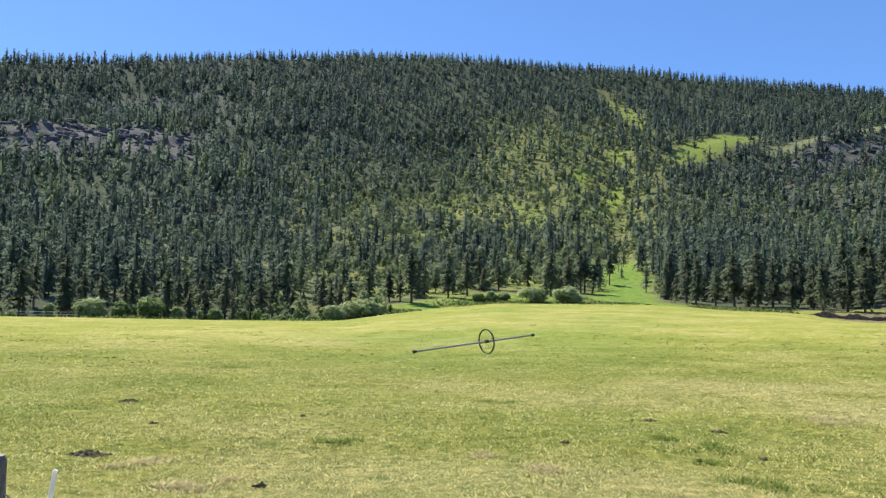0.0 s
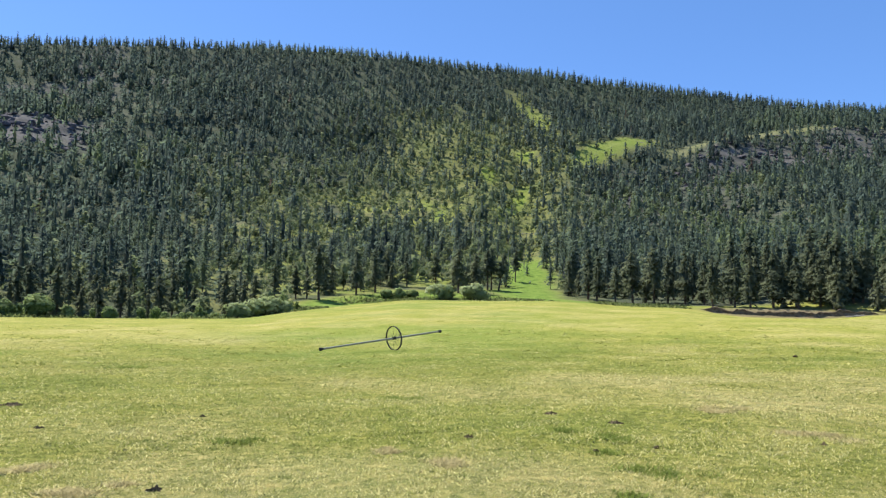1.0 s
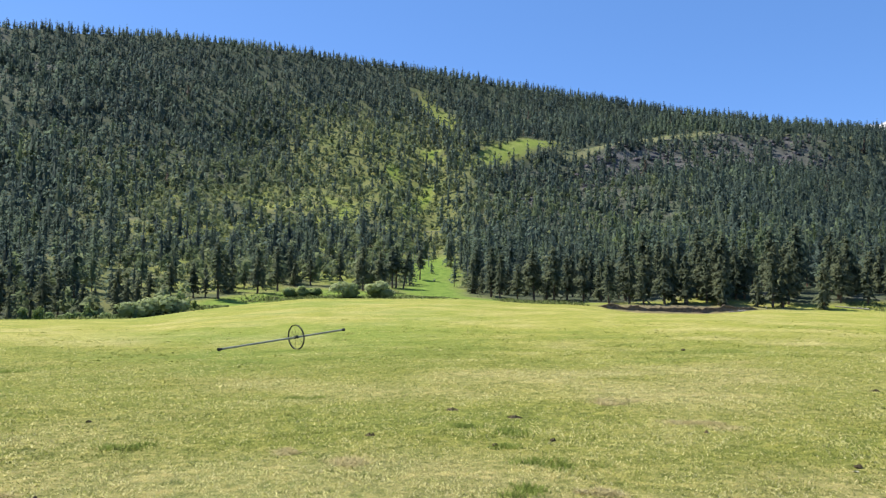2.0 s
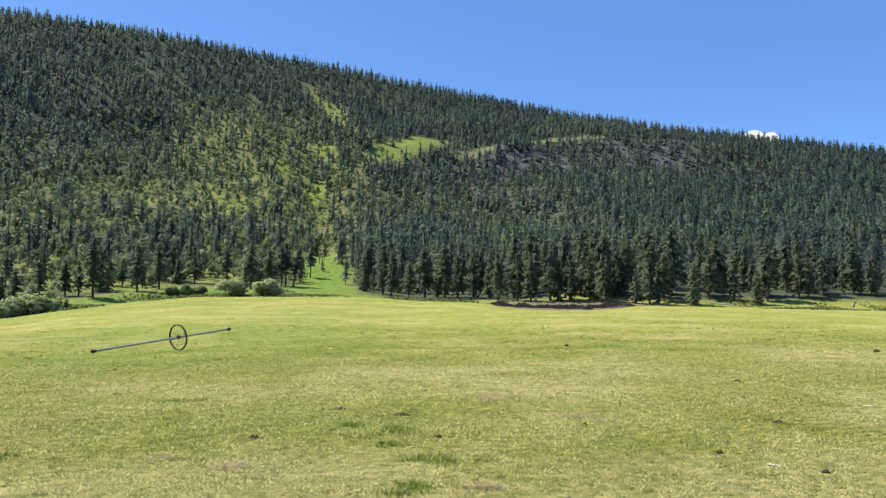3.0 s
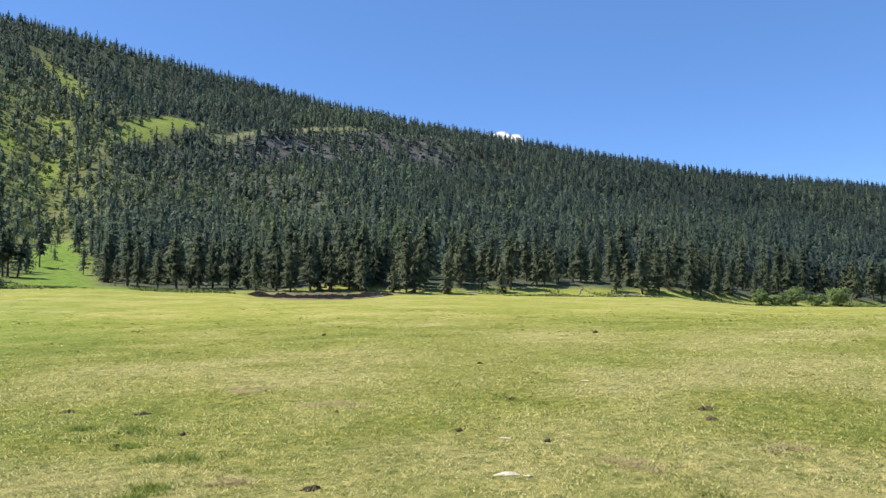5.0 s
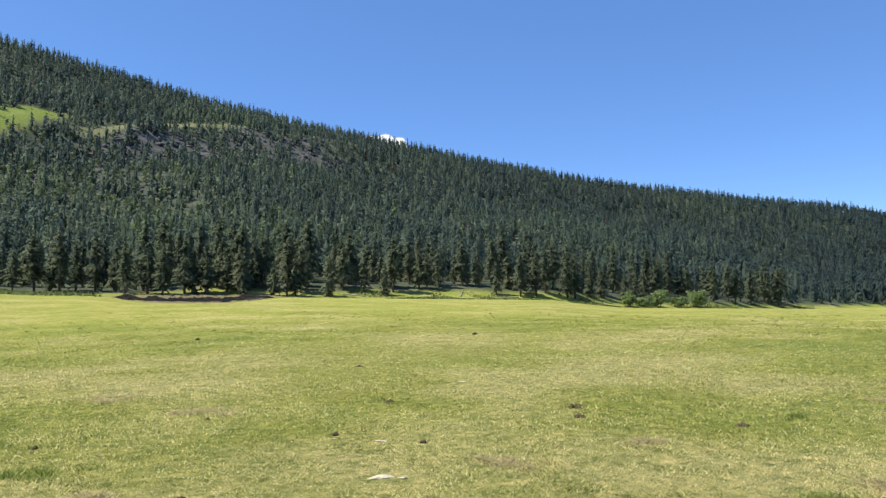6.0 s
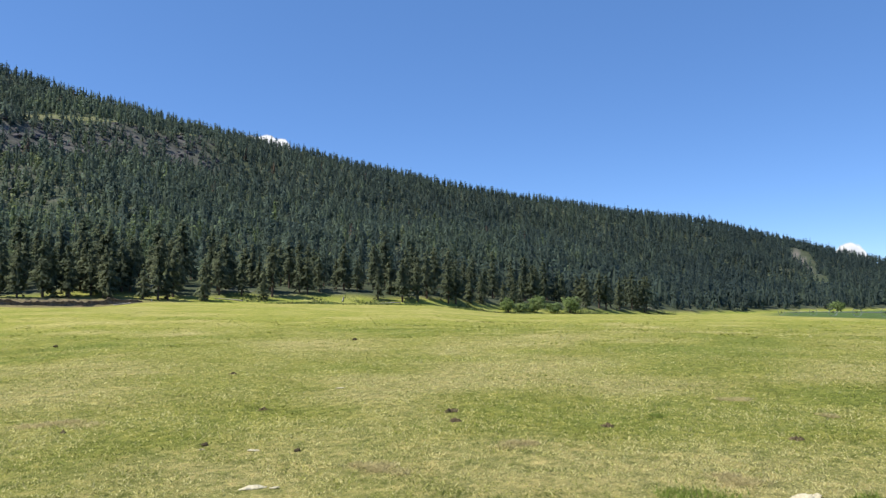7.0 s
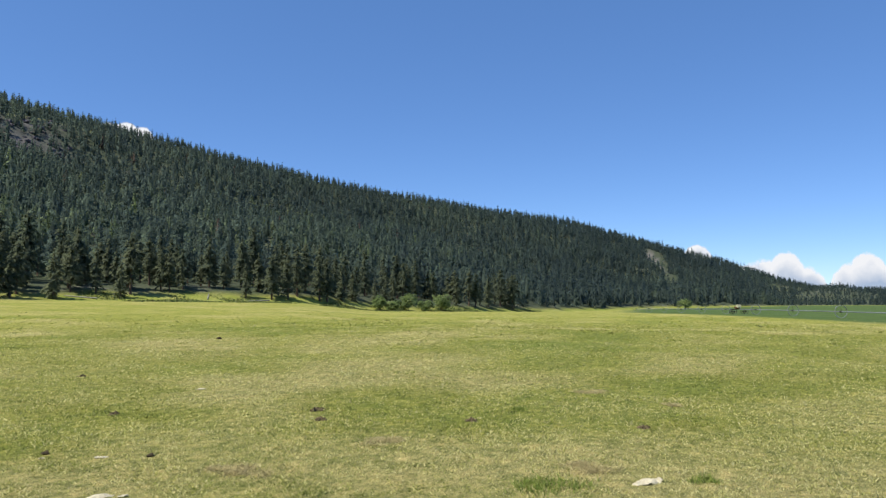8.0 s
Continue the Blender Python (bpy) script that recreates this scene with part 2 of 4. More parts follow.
def bench_line(az):
    """Share of the slope at which the grassy bench on the spur runs."""
    return np.interp(az, (22, 26, 29.3, 31.5, 37.5, 42.5, 46), (0.65, 0.695, 0.78, 0.805, 0.865, 0.905, 0.93))


def land_height(x, y):
    x, y = np.asarray(x, float), np.asarray(y, float)
    r = np.hypot(x, y)
    az = (np.degrees(np.arctan2(x, y)) + 120) % 360 - 120
    d0, d1 = np.interp(az, GRID, EDGE_D), np.interp(az, GRID, TOP_D)
    zb = EYE + d0 * np.tan(np.radians(np.interp(az, GRID, EDGE_EL)))
    zt = EYE + d1 * np.tan(np.radians(np.interp(az, GRID, TOP_EL))) - TREE_TOP
    zm = np.interp(az, MID_AZ, MID_Z)
    t1, t2 = step(8, 52, r), np.clip((r - 52) / (d0 - 52), 0, 1)
    field = zm * t1 + (zb - zm) * (0.55 * t2 + 0.45 * step(0, 1, t2))
    s = np.clip((r - d0) / (d1 - d0), 0, 1)
    rise = (zt - zb) * (0.12 * s + 0.88 * s ** 1.9)
    hollow = -5.0 * step(-4, -9, az) * np.exp(-(((r - d0 - 32) / 20) ** 2))
    back = np.clip(r - d1, 0, None)
    crest = -0.10 * back * step(0, 120, back) * step(8, 20, np.interp(az, GRID, TOP_EL) * 3)
    hill = step(0.05, 0.3, s) * np.clip(1 - 0.75 * step(0.8, 1.0, s), 0, 1)
    crag = around(az, -26, 7.5) * around(s, 0.665, 0.08) * (9 * rough_field(x, y, 26, 13, 2) + 13)
    lumps = crag + hill * (20 * rough_field(x, y, 190, 3, 2) + 5 * rough_field(x, y, 50, 9, 2))
    spur = 11 * step(24, 29, az) * step(47, 42, az) * np.exp(-(((s - bench_line(az) + 0.03) / 0.055) ** 2))
    gully = -9 * np.exp(-(((az - 13.5) / 2.0) ** 2)) * step(0.12, 0.3, s) * step(0.95, 0.7, s)
    rise = rise + (np.interp(az, (28, 33, 66, 72, 90, 96), (0, 4.3, 4.3, 3.0, 3.2, 0)) * step(2, 32, r - d0) + 1.7 * around(az, 2.5, 9) * step(2, 24, r - d0)) * step(0, 60, np.where(az > 66, 900, 620) - r)
    bank = -2.3 * around(az, 32.2, 5.3) * step(d0 + 2.2, d0 - 1.6, r) * step(d0 - 110, d0 - 15, r)
    small = (0.03 + 0.07 * step(70, 30, r)) * rough_field(x, y, 7, 21, 2) * step(2, 10, r) + 0.02 * rough_field(x, y, 0.9, 31, 2)
    return field + rise + hollow + crest + lumps + spur + gully + bank + small


def ground_z(x, y):
    return float(land_height(np.array([x]), np.array([y]))[0])


def at(az, r, lift=0.0):
    p = toward(az) * r
    return Vector((p.x, p.y, ground_z(p.x, p.y) + lift))


def covers(x, y):
    """Shares of lush grass, woodland floor, rock and bare soil, and of clearing, over the plan."""
    r = np.hypot(x, y)
    az = (np.degrees(np.arctan2(x, y)) + 120) % 360 - 120
    s, d0 = slope_share(az, r), edge_of(az)
    wob = rough_field(x, y, 40, 5)
    wob2 = rough_field(x, y, 14, 15)
    over = r - d0
    apron = np.interp(az, (-120, -10, -5, 0, 10, 16, 18, 30, 60, 75, 85, 240), (10, 10, 20, 28, 28, 20, 16, 16, 20, 18, 20, 20))
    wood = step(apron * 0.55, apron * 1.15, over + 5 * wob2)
    wedge = around(az + 1.0 * wob2, 13.9 - 0.4 * s, np.clip(3.3 - over / 120, 1.4, 3.3)) * step(260, 200, over) * step(-4, 4, over)
    meadow = around(az + 0.6 * wob2, 20.2, 3.7) * around(s - 0.019 * (az - 20.2) + 0.012 * wob2, 0.66, 0.034)
    strip1 = around(az - (s - 0.47) * 17 + 0.4 * wob2, 12.6, 0.75) * around(s, 0.475, 0.085)
    strip2 = around(az + wob2, 7.0, 0.9) * around(s, 0.37, 0.03)
    strip3 = around(az + (s - 0.8) * 13 + 1.2 * wob2, 14.6, 1.0) * around(s, 0.8, 0.11) * 0.75
    strip4 = np.maximum(around(az + wob2, 13.8, 0.8) * around(s, 0.64, 0.03), around(az + wob2, 10.7, 0.8) * around(s, 0.565, 0.025))
    bench = step(23, 25, az) * step(46, 43, az) * around(s - bench_line(az) - 0.006 * wob2, 0.0, 0.015)
    scarp = step(24, 28, az) * step(45, 40, az) * around(s - bench_line(az) + 0.01 * wob, -0.085, 0.065)
    open_slope = around(az + 2.5 * wob, 10, 8) * around(s + 0.06 * wob2, 0.56, 0.24)
    stony = around(az + 2 * wob, 25, 7) * around(s + 0.04 * wob2, 0.48, 0.15)
    ledge = np.maximum(around(az, -21, 13) * around(s + 0.01 * wob2, 0.845, 0.02), around(az, -21.5, 5) * around(s + 0.012 * wob2, 0.79, 0.02)) * step(-0.35, 0.15, wob2)
    glade = np.maximum.reduce([wedge, meadow, strip1, strip2, strip3, strip4])
    cliff = around(az + 2 * wob, -26, 7) * around(s + 0.03 * wob, 0.6, 0.075)
    scree = around(az + 3.8 * (s - 0.4) + 0.4 * wob2, 87.8, 0.09 + 0.1 * around(s, 0.75, 0.12)) * step(0.42, 0.5, s) * step(0.88, 0.82, s) * np.clip(0.75 + 0.6 * wob2, 0, 1)
    scree_gap = around(az + 3.8 * (s - 0.4), 87.8, 0.3 + 0.25 * step(0.45, 0.65, s)) * step(0.36, 0.42, s) * step(0.88, 0.83, s)
    outcrop = around(az + wob, 21.7, 1.3) * around(s, 0.5, 0.05)
    rocky = np.clip(np.maximum.reduce([cliff * 0.85, scree, outcrop * 0.9, bench * 0.5, stony * 0.28, scarp * np.clip(0.6 + 0.5 * wob2, 0, 0.9), ledge * 0.6]), 0, 1)
    talus = step(0.15, 0.5, rough_field(x, y, 60, 41)) * step(0.25, 0.4, s) * 0.6
    crop = step(9, 5, -0.321 * (x - 96.8) + 0.947 * (y + 15.3) + 0.8 * wob2) * step(83, 86, az) * step(135, 120, az) * step(10, -20, over)
    fringe = step(-3, 2, over + 2 * wob2) * (1 - wood)
    sunny = around(az, 3, 14) * step(0.55, 0.42, s) * step(-0.5, 0.3, wob2 + 0.4 * wob)
    lush = np.clip(np.maximum.reduce([wedge * 0.95, glade * 0.65, fringe * np.interp(az, (20, 26, 40, 66, 74), (0.85, 0.3, 0.2, 0.3, 0.3)), open_slope * np.clip(0.2 + 0.35 * wob2, 0, 0.35), sunny * np.clip(0.3 + 0.4 * wob2, 0, 0.6), bench * 0.3]), 0, 1)
    soil = np.maximum(around(az + 0.6 * wob2, 32.2, 5.4) * around(over - 0.5, 0, 4.5), 0.7 * around(az + 2 * wob2, 35, 7) * around(over + 2 * wob2, 1, 8) * step(-0.4, 0.3, wob2))
    clearing = np.clip(np.maximum.reduce([glade, cliff * np.clip(0.95 + 0.4 * wob2, 0.4, 1.0), ledge * 0.9, scarp * np.clip(0.45 + 0.6 * wob2, 0.1, 0.85), np.clip(1.6 * scree_gap, 0, 1), np.clip(bench * 1.3, 0, 1), outcrop * 0.6, open_slope * np.clip(0.62 + 0.55 * wob2, 0, 0.9), stony * np.clip(0.5 + 0.5 * wob2, 0, 0.8)]), 0, 1)
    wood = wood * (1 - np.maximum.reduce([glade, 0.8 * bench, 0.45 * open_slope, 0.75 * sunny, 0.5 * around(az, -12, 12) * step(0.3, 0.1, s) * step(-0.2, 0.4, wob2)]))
    rock = np.clip(np.maximum(rocky, talus * wood * (1 - open_slope) * (1 - sunny) * step(-14, -20, az)), 0, 1)
    dry = np.clip(0.5 + (0.25 + 0.17 * step(90, 40, r)) * rough_field(x, y, 5, 81, 4) + (0.1 + 0.1 * step(110, 60, r)) * rough_field(x, y, 22, 83, 3) + 0.24 * step(15, 5, r), 0, 1)
    return dict(dry=dry, crop=np.clip(crop, 0, 1), lush=lush, wood=wood, rock=rock, soil=np.clip(soil, 0, 1) * 0.85, scree=scree, sward=step(85, 25, r)), clearing


def build_ground():
    rings = [0.0, 0.7, 1.4]
    while rings[-1] < 62:
        rings.append(rings[-1] + max(0.5, rings[-1] * 0.045))
    rings += list(np.arange(66, 200, 4.0)) + list(np.arange(200, 300, 2.5)) + list(np.arange(300, 700, 5.0))
    rings += list(np.arange(700, 1200, 9.0)) + list(np.geomspace(1220, 4600, 26))
    rings = np.array(rings[1:])
    az = np.concatenate((np.arange(-42, 110, 0.36), np.arange(110, 318, 4.0)))
    A, Rr = np.meshgrid(np.radians(az), rings)
    x, y = Rr * np.sin(A), Rr * np.cos(A)
    z = land_height(x, y)
    verts = np.vstack((np.array([[0, 0, 0.0]]), np.column_stack((x.ravel(), y.ravel(), z.ravel()))))
    na, nr = len(az), len(rings)
    i, j = np.meshgrid(np.arange(na), np.arange(nr - 1))
    j2 = (i + 1) % na
    quads = np.stack((j * na + i, j * na + j2, (j + 1) * na + j2, (j + 1) * na + i), -1).reshape(-1, 4) + 1
    me = arrays_mesh("ground", verts, quads, M_GROUND, smooth=True)
    bm = bmesh.new()
    bm.from_mesh(me)
    bm.verts.ensure_lookup_table()
    for k in range(na):
        bm.faces.new((bm.verts[0], bm.verts[1 + (k + 1) % na], bm.verts[1 + k])).smooth = True
    bm.to_mesh(me)
    bm.free()
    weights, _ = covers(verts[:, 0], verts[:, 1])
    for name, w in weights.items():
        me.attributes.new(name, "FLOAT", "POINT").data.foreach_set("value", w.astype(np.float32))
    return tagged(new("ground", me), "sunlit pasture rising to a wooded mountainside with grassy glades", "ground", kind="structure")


build_ground()


# ---- conifers ----
def conifer_arrays(rng, height, radius, bare, clumps, sprays, size, column=0.0, sides=6, heart=0.26):
    """A conical crown of uneven clumps, each a handful of drooping needle sprays, round a dim core."""
    t = (np.arange(clumps) + rng.random(clumps)) / clumps
    t = t ** 1.12
    env = radius * ((1 - t) ** (0.66 - 0.27 * column) * np.minimum(1, 0.6 + 3.0 * t) + 0.01)
    ang = np.arange(clumps) * 2.399963 + rng.normal(0, 0.5, clumps)
    rad = env * np.clip(rng.normal(0.66, 0.2, clumps), 0.2, 1.05)
    c = np.column_stack((np.cos(ang) * rad, np.sin(ang) * rad, height * (bare + (0.98 - bare) * t) - 0.12 * rad))
    k = np.repeat(np.arange(clumps), sprays)
    n = len(k)
    room = (0.1 + 0.45 * env[k] + 0.03 * height * (1 - t[k]))[:, None]
    d = rng.normal(0, 1, (n, 3))
    d /= np.linalg.norm(d, axis=1)[:, None]
    p = c[k] + d * room * np.array([1, 1, 0.75]) * rng.uniform(0.3, 1.0, (n, 1))
    face = np.arctan2(p[:, 1], p[:, 0]) + rng.normal(0, 0.45, n)
    tilt = rng.normal(0.75, 0.35, n)
    side = np.column_stack((-np.sin(face), np.cos(face), rng.normal(0, 0.3, n)))
    out = np.column_stack((np.cos(face) * np.cos(tilt), np.sin(face) * np.cos(tilt), -np.sin(tilt)))
    ln = (size * (0.6 + 0.8 * rng.random(n)) * (0.42 + 0.58 * (1 - t[k])))[:, None]
    v = np.stack((p - out * ln * 0.5 + side * ln * 0.42, p - out * ln * 0.5 - side * ln * 0.42, p + out * ln * 0.75), 1).reshape(-1, 3)
    f = np.arange(n * 3).reshape(-1, 3)
    a = np.arange(sides) * 2 * np.pi / sides
    low, mid = height * (bare + 0.05), height * (bare + 0.3 * (1 - bare))
    core = np.concatenate((np.column_stack((np.cos(a) * radius * 0.15, np.sin(a) * radius * 0.15, np.full(sides, low))),
                           np.column_stack((np.cos(a + 0.5) * radius * heart, np.sin(a + 0.5) * radius * heart, np.full(sides, mid) + rng.normal(0, 0.4, sides))),
                           np.array([[0, 0, height * 0.93]])))
    j = np.arange(sides)
    j2 = (j + 1) % sides
    cf = np.concatenate((np.column_stack((j, j2, j2 + sides)), np.column_stack((j, j2 + sides, j + sides)), np.column_stack((j + sides, j2 + sides, np.full(sides, 2 * sides)))))
    rim = np.column_stack((p[:, 0], p[:, 1], np.zeros(n)))
    soft = unit(unit(rim) * 0.8 + d * 0.45 + np.array([0, 0, 0.5])).repeat(3, 0)
    dim = unit(core * np.array([1, 1, 0]) + np.array([0, 0, 0.7]))
    verts, norms = np.vstack((v, core)), np.vstack((soft, dim))
    return verts, turned_out(verts, np.vstack((f, cf + len(v))), norms), norms


def whorled_arrays(rng, height, radius, bare, layers, column, arms=(7, 5), steps=(5, 3), fan=3, spread=1.0):
    """A conifer crown of drooping branches in uneven whorls, each a fan of needle sprays."""
    ps, outs, sizes, dirs = [], [], [], []
    for i in range(layers):
        t = (i + rng.uniform(-0.5, 0.5)) / layers
        env = radius * ((1 - max(t, 0)) ** (0.85 - 0.35 * column) * min(1, 0.7 + 2.2 * max(t, 0)) + 0.05)
        z0 = height * (bare + (0.985 - bare) * t)
        n = arms[0] if t < 0.7 else arms[1]
        for k in range(n):
            if rng.random() < 0.16:
                continue
            a = 6.283 * k / n + i * 1.1 + rng.normal(0, 0.25)
            ln = env * float(np.clip(rng.normal(0.84, 0.3), 0.3, 1.35))
            drop = rng.normal(0.5, 0.22)
            lift = rng.normal(0, 0.4) * height / layers
            m = steps[0] if ln > 1.2 else steps[1]
            u = (np.arange(m) + 0.7 + 0.3 * rng.random(m)) / m
            u = np.repeat(u, fan)
            z = z0 + lift + ln * (0.25 * u - drop * u * u) + rng.normal(0, 0.12, fan * m)
            side = rng.normal(0, 0.16, fan * m) * ln * u
            c, s = math.cos(a), math.sin(a)
            ps.append(np.column_stack((c * ln * u - s * side, s * ln * u + c * side, z)))
            face = a + np.tile(np.linspace(-0.75, 0.75, fan), m) + rng.normal(0, 0.25, fan * m)
            tilt = rng.normal(0.5, 0.3, fan * m)
            outs.append(np.column_stack((np.cos(face) * np.cos(tilt), np.sin(face) * np.cos(tilt), -np.sin(tilt))))
            sizes.append(spread * (0.5 + 0.34 * ln / m * 2.2) * rng.uniform(0.7, 1.2, fan * m))
            dirs.append(np.column_stack((np.full(fan * m, c), np.full(fan * m, s), 0.7 + 0.4 * (u < 0.6))))
    p, out, ln, soft = np.vstack(ps), np.vstack(outs), np.concatenate(sizes)[:, None], np.vstack(dirs)
    side = unit(np.cross(out, rng.normal(0, 0.55, p.shape) + np.array([0, 0, 1.0])))
    v = np.stack((p - out * ln * 0.5 + side * ln * 0.4, p - out * ln * 0.5 - side * ln * 0.4, p + out * ln * 0.8), 1).reshape(-1, 3)
    norms = unit(soft + rng.normal(0, 0.22, soft.shape)).repeat(3, 0)
    a = np.arange(6) * np.pi / 3
    core = np.concatenate((np.column_stack((np.cos(a) * radius * 0.26, np.sin(a) * radius * 0.26, np.full(6, height * (bare + 0.12)))), np.array([[0, 0, height * 0.97]])))
    cf = np.column_stack((np.arange(6), (np.arange(6) + 1) % 6, np.full(6, 6)))
    verts = np.vstack((v, core))
    norms = np.vstack((norms, unit(core * np.array([1, 1, 0]) + np.array([0, 0, 0.3]))))
    return verts, turned_out(verts, np.vstack((np.arange(len(v)).reshape(-1, 3), cf + len(v))), norms), norms


def trunk_arrays(height, r, lean=0.0, sides=5):
    hs = np.array([-0.4, height * 0.5, height * 0.97])
    rs = np.array([r * 1.2, r * 0.7, r * 0.1])
    a = np.arange(sides) * 2 * np.pi / sides
    v = np.concatenate([np.column_stack((rr * np.cos(a) + lean * hh, rr * np.sin(a), np.full(sides, hh))) for hh, rr in zip(hs, rs)])
    f = []
    for k in range(2):
        for i in range(sides):
            p, q = k * sides + i, k * sides + (i + 1) % sides
            f += [(p, q, q + sides), (p, q + sides, p + sides)]
    return v, np.array(f)


def broadleaf_arrays(rng, height, radius, leaves, size):
    """Leaf sprays in a few uneven lobes."""
    k = 6
    cz = height * (0.35 + 0.5 * rng.random(k))
    ca = rng.random(k) * 6.283
    cr = radius * 0.55 * rng.random(k)
    lobe = rng.integers(0, k, leaves)
    d = rng.normal(0, 1, (leaves, 3))
    d /= np.linalg.norm(d, axis=1)[:, None]
    rr = radius * 0.55 * (0.55 + 0.5 * rng.random(leaves))
    c = np.column_stack((np.cos(ca) * cr, np.sin(ca) * cr, cz))[lobe] + d * rr[:, None] * np.array([1, 1, 0.8 * height / (2 * radius) + 0.2])
    c[:, 2] = np.maximum(c[:, 2], 0.15)
    nrm = d + np.array([0, 0, 0.6]) + 0.35 * rng.normal(0, 1, (leaves, 3))
    nrm /= np.linalg.norm(nrm, axis=1)[:, None]
    u = np.cross(nrm, rng.normal(0, 1, (leaves, 3))) * size
    w = np.cross(nrm, u) + 0.3 * u
    v = np.stack((c + u, c + w, c - 0.6 * (u + w)), 1).reshape(-1, 3)
    soft = unit(d + np.array([0, 0, 0.5])).repeat(3, 0)
    return v, turned_out(v, np.arange(leaves * 3).reshape(-1, 3), soft), soft


def scatter(rng, spacing, r0, r1, a0, a1):
    """Jittered plan positions on a square grid between two distances and bearings."""
    g = np.arange(-r1, r1, spacing)
    x, y = np.meshgrid(g, g)
    x = (x + rng.uniform(-0.5, 0.5, x.shape) * spacing).ravel()
    y = (y + rng.uniform(-0.5, 0.5, y.shape) * spacing).ravel()
    r, az = np.hypot(x, y), np.degrees(np.arctan2(x, y))
    k = (r > r0) & (r < r1) & (az > a0) & (az < a1)
    return x[k], y[k], r[k], az[k]


def gather(protos, x, y, z, turn, scale, tint):
    """Joins turned and scaled copies of prototype arrays into one set of arrays."""
    vs, fs, ts, ns, base = [], [], [], [], 0
    which = np.arange(len(x)) % len(protos)
    for p, (v, f, soft) in enumerate(protos):
        k = np.where(which == p)[0]
        if not len(k):
            continue
        c, s = np.cos(turn[k])[:, None], np.sin(turn[k])[:, None]
        vx = (v[None, :, 0] * c - v[None, :, 1] * s) * scale[k][:, None] + x[k][:, None]
        vy = (v[None, :, 0] * s + v[None, :, 1] * c) * scale[k][:, None] + y[k][:, None]
        vz = v[None, :, 2] * scale[k][:, None] + z[k][:, None]
        vs.append(np.stack((vx, vy, vz), -1).reshape(-1, 3))
        fs.append((f[None] + (np.arange(len(k)) * len(v))[:, None, None]).reshape(-1, 3) + base)
        ts.append(np.repeat(tint[k], len(v)))
        nx, ny = soft[None, :, 0] * c - soft[None, :, 1] * s, soft[None, :, 0] * s + soft[None, :, 1] * c
        ns.append(np.stack((nx, ny, np.broadcast_to(soft[None, :, 2], nx.shape)), -1).reshape(-1, 3))
        base += len(k) * len(v)
    return np.vstack(vs), np.vstack(fs), np.concatenate(ts), np.vstack(ns)


EDGE_BAND = 52.0
rng = np.random.default_rng(7)


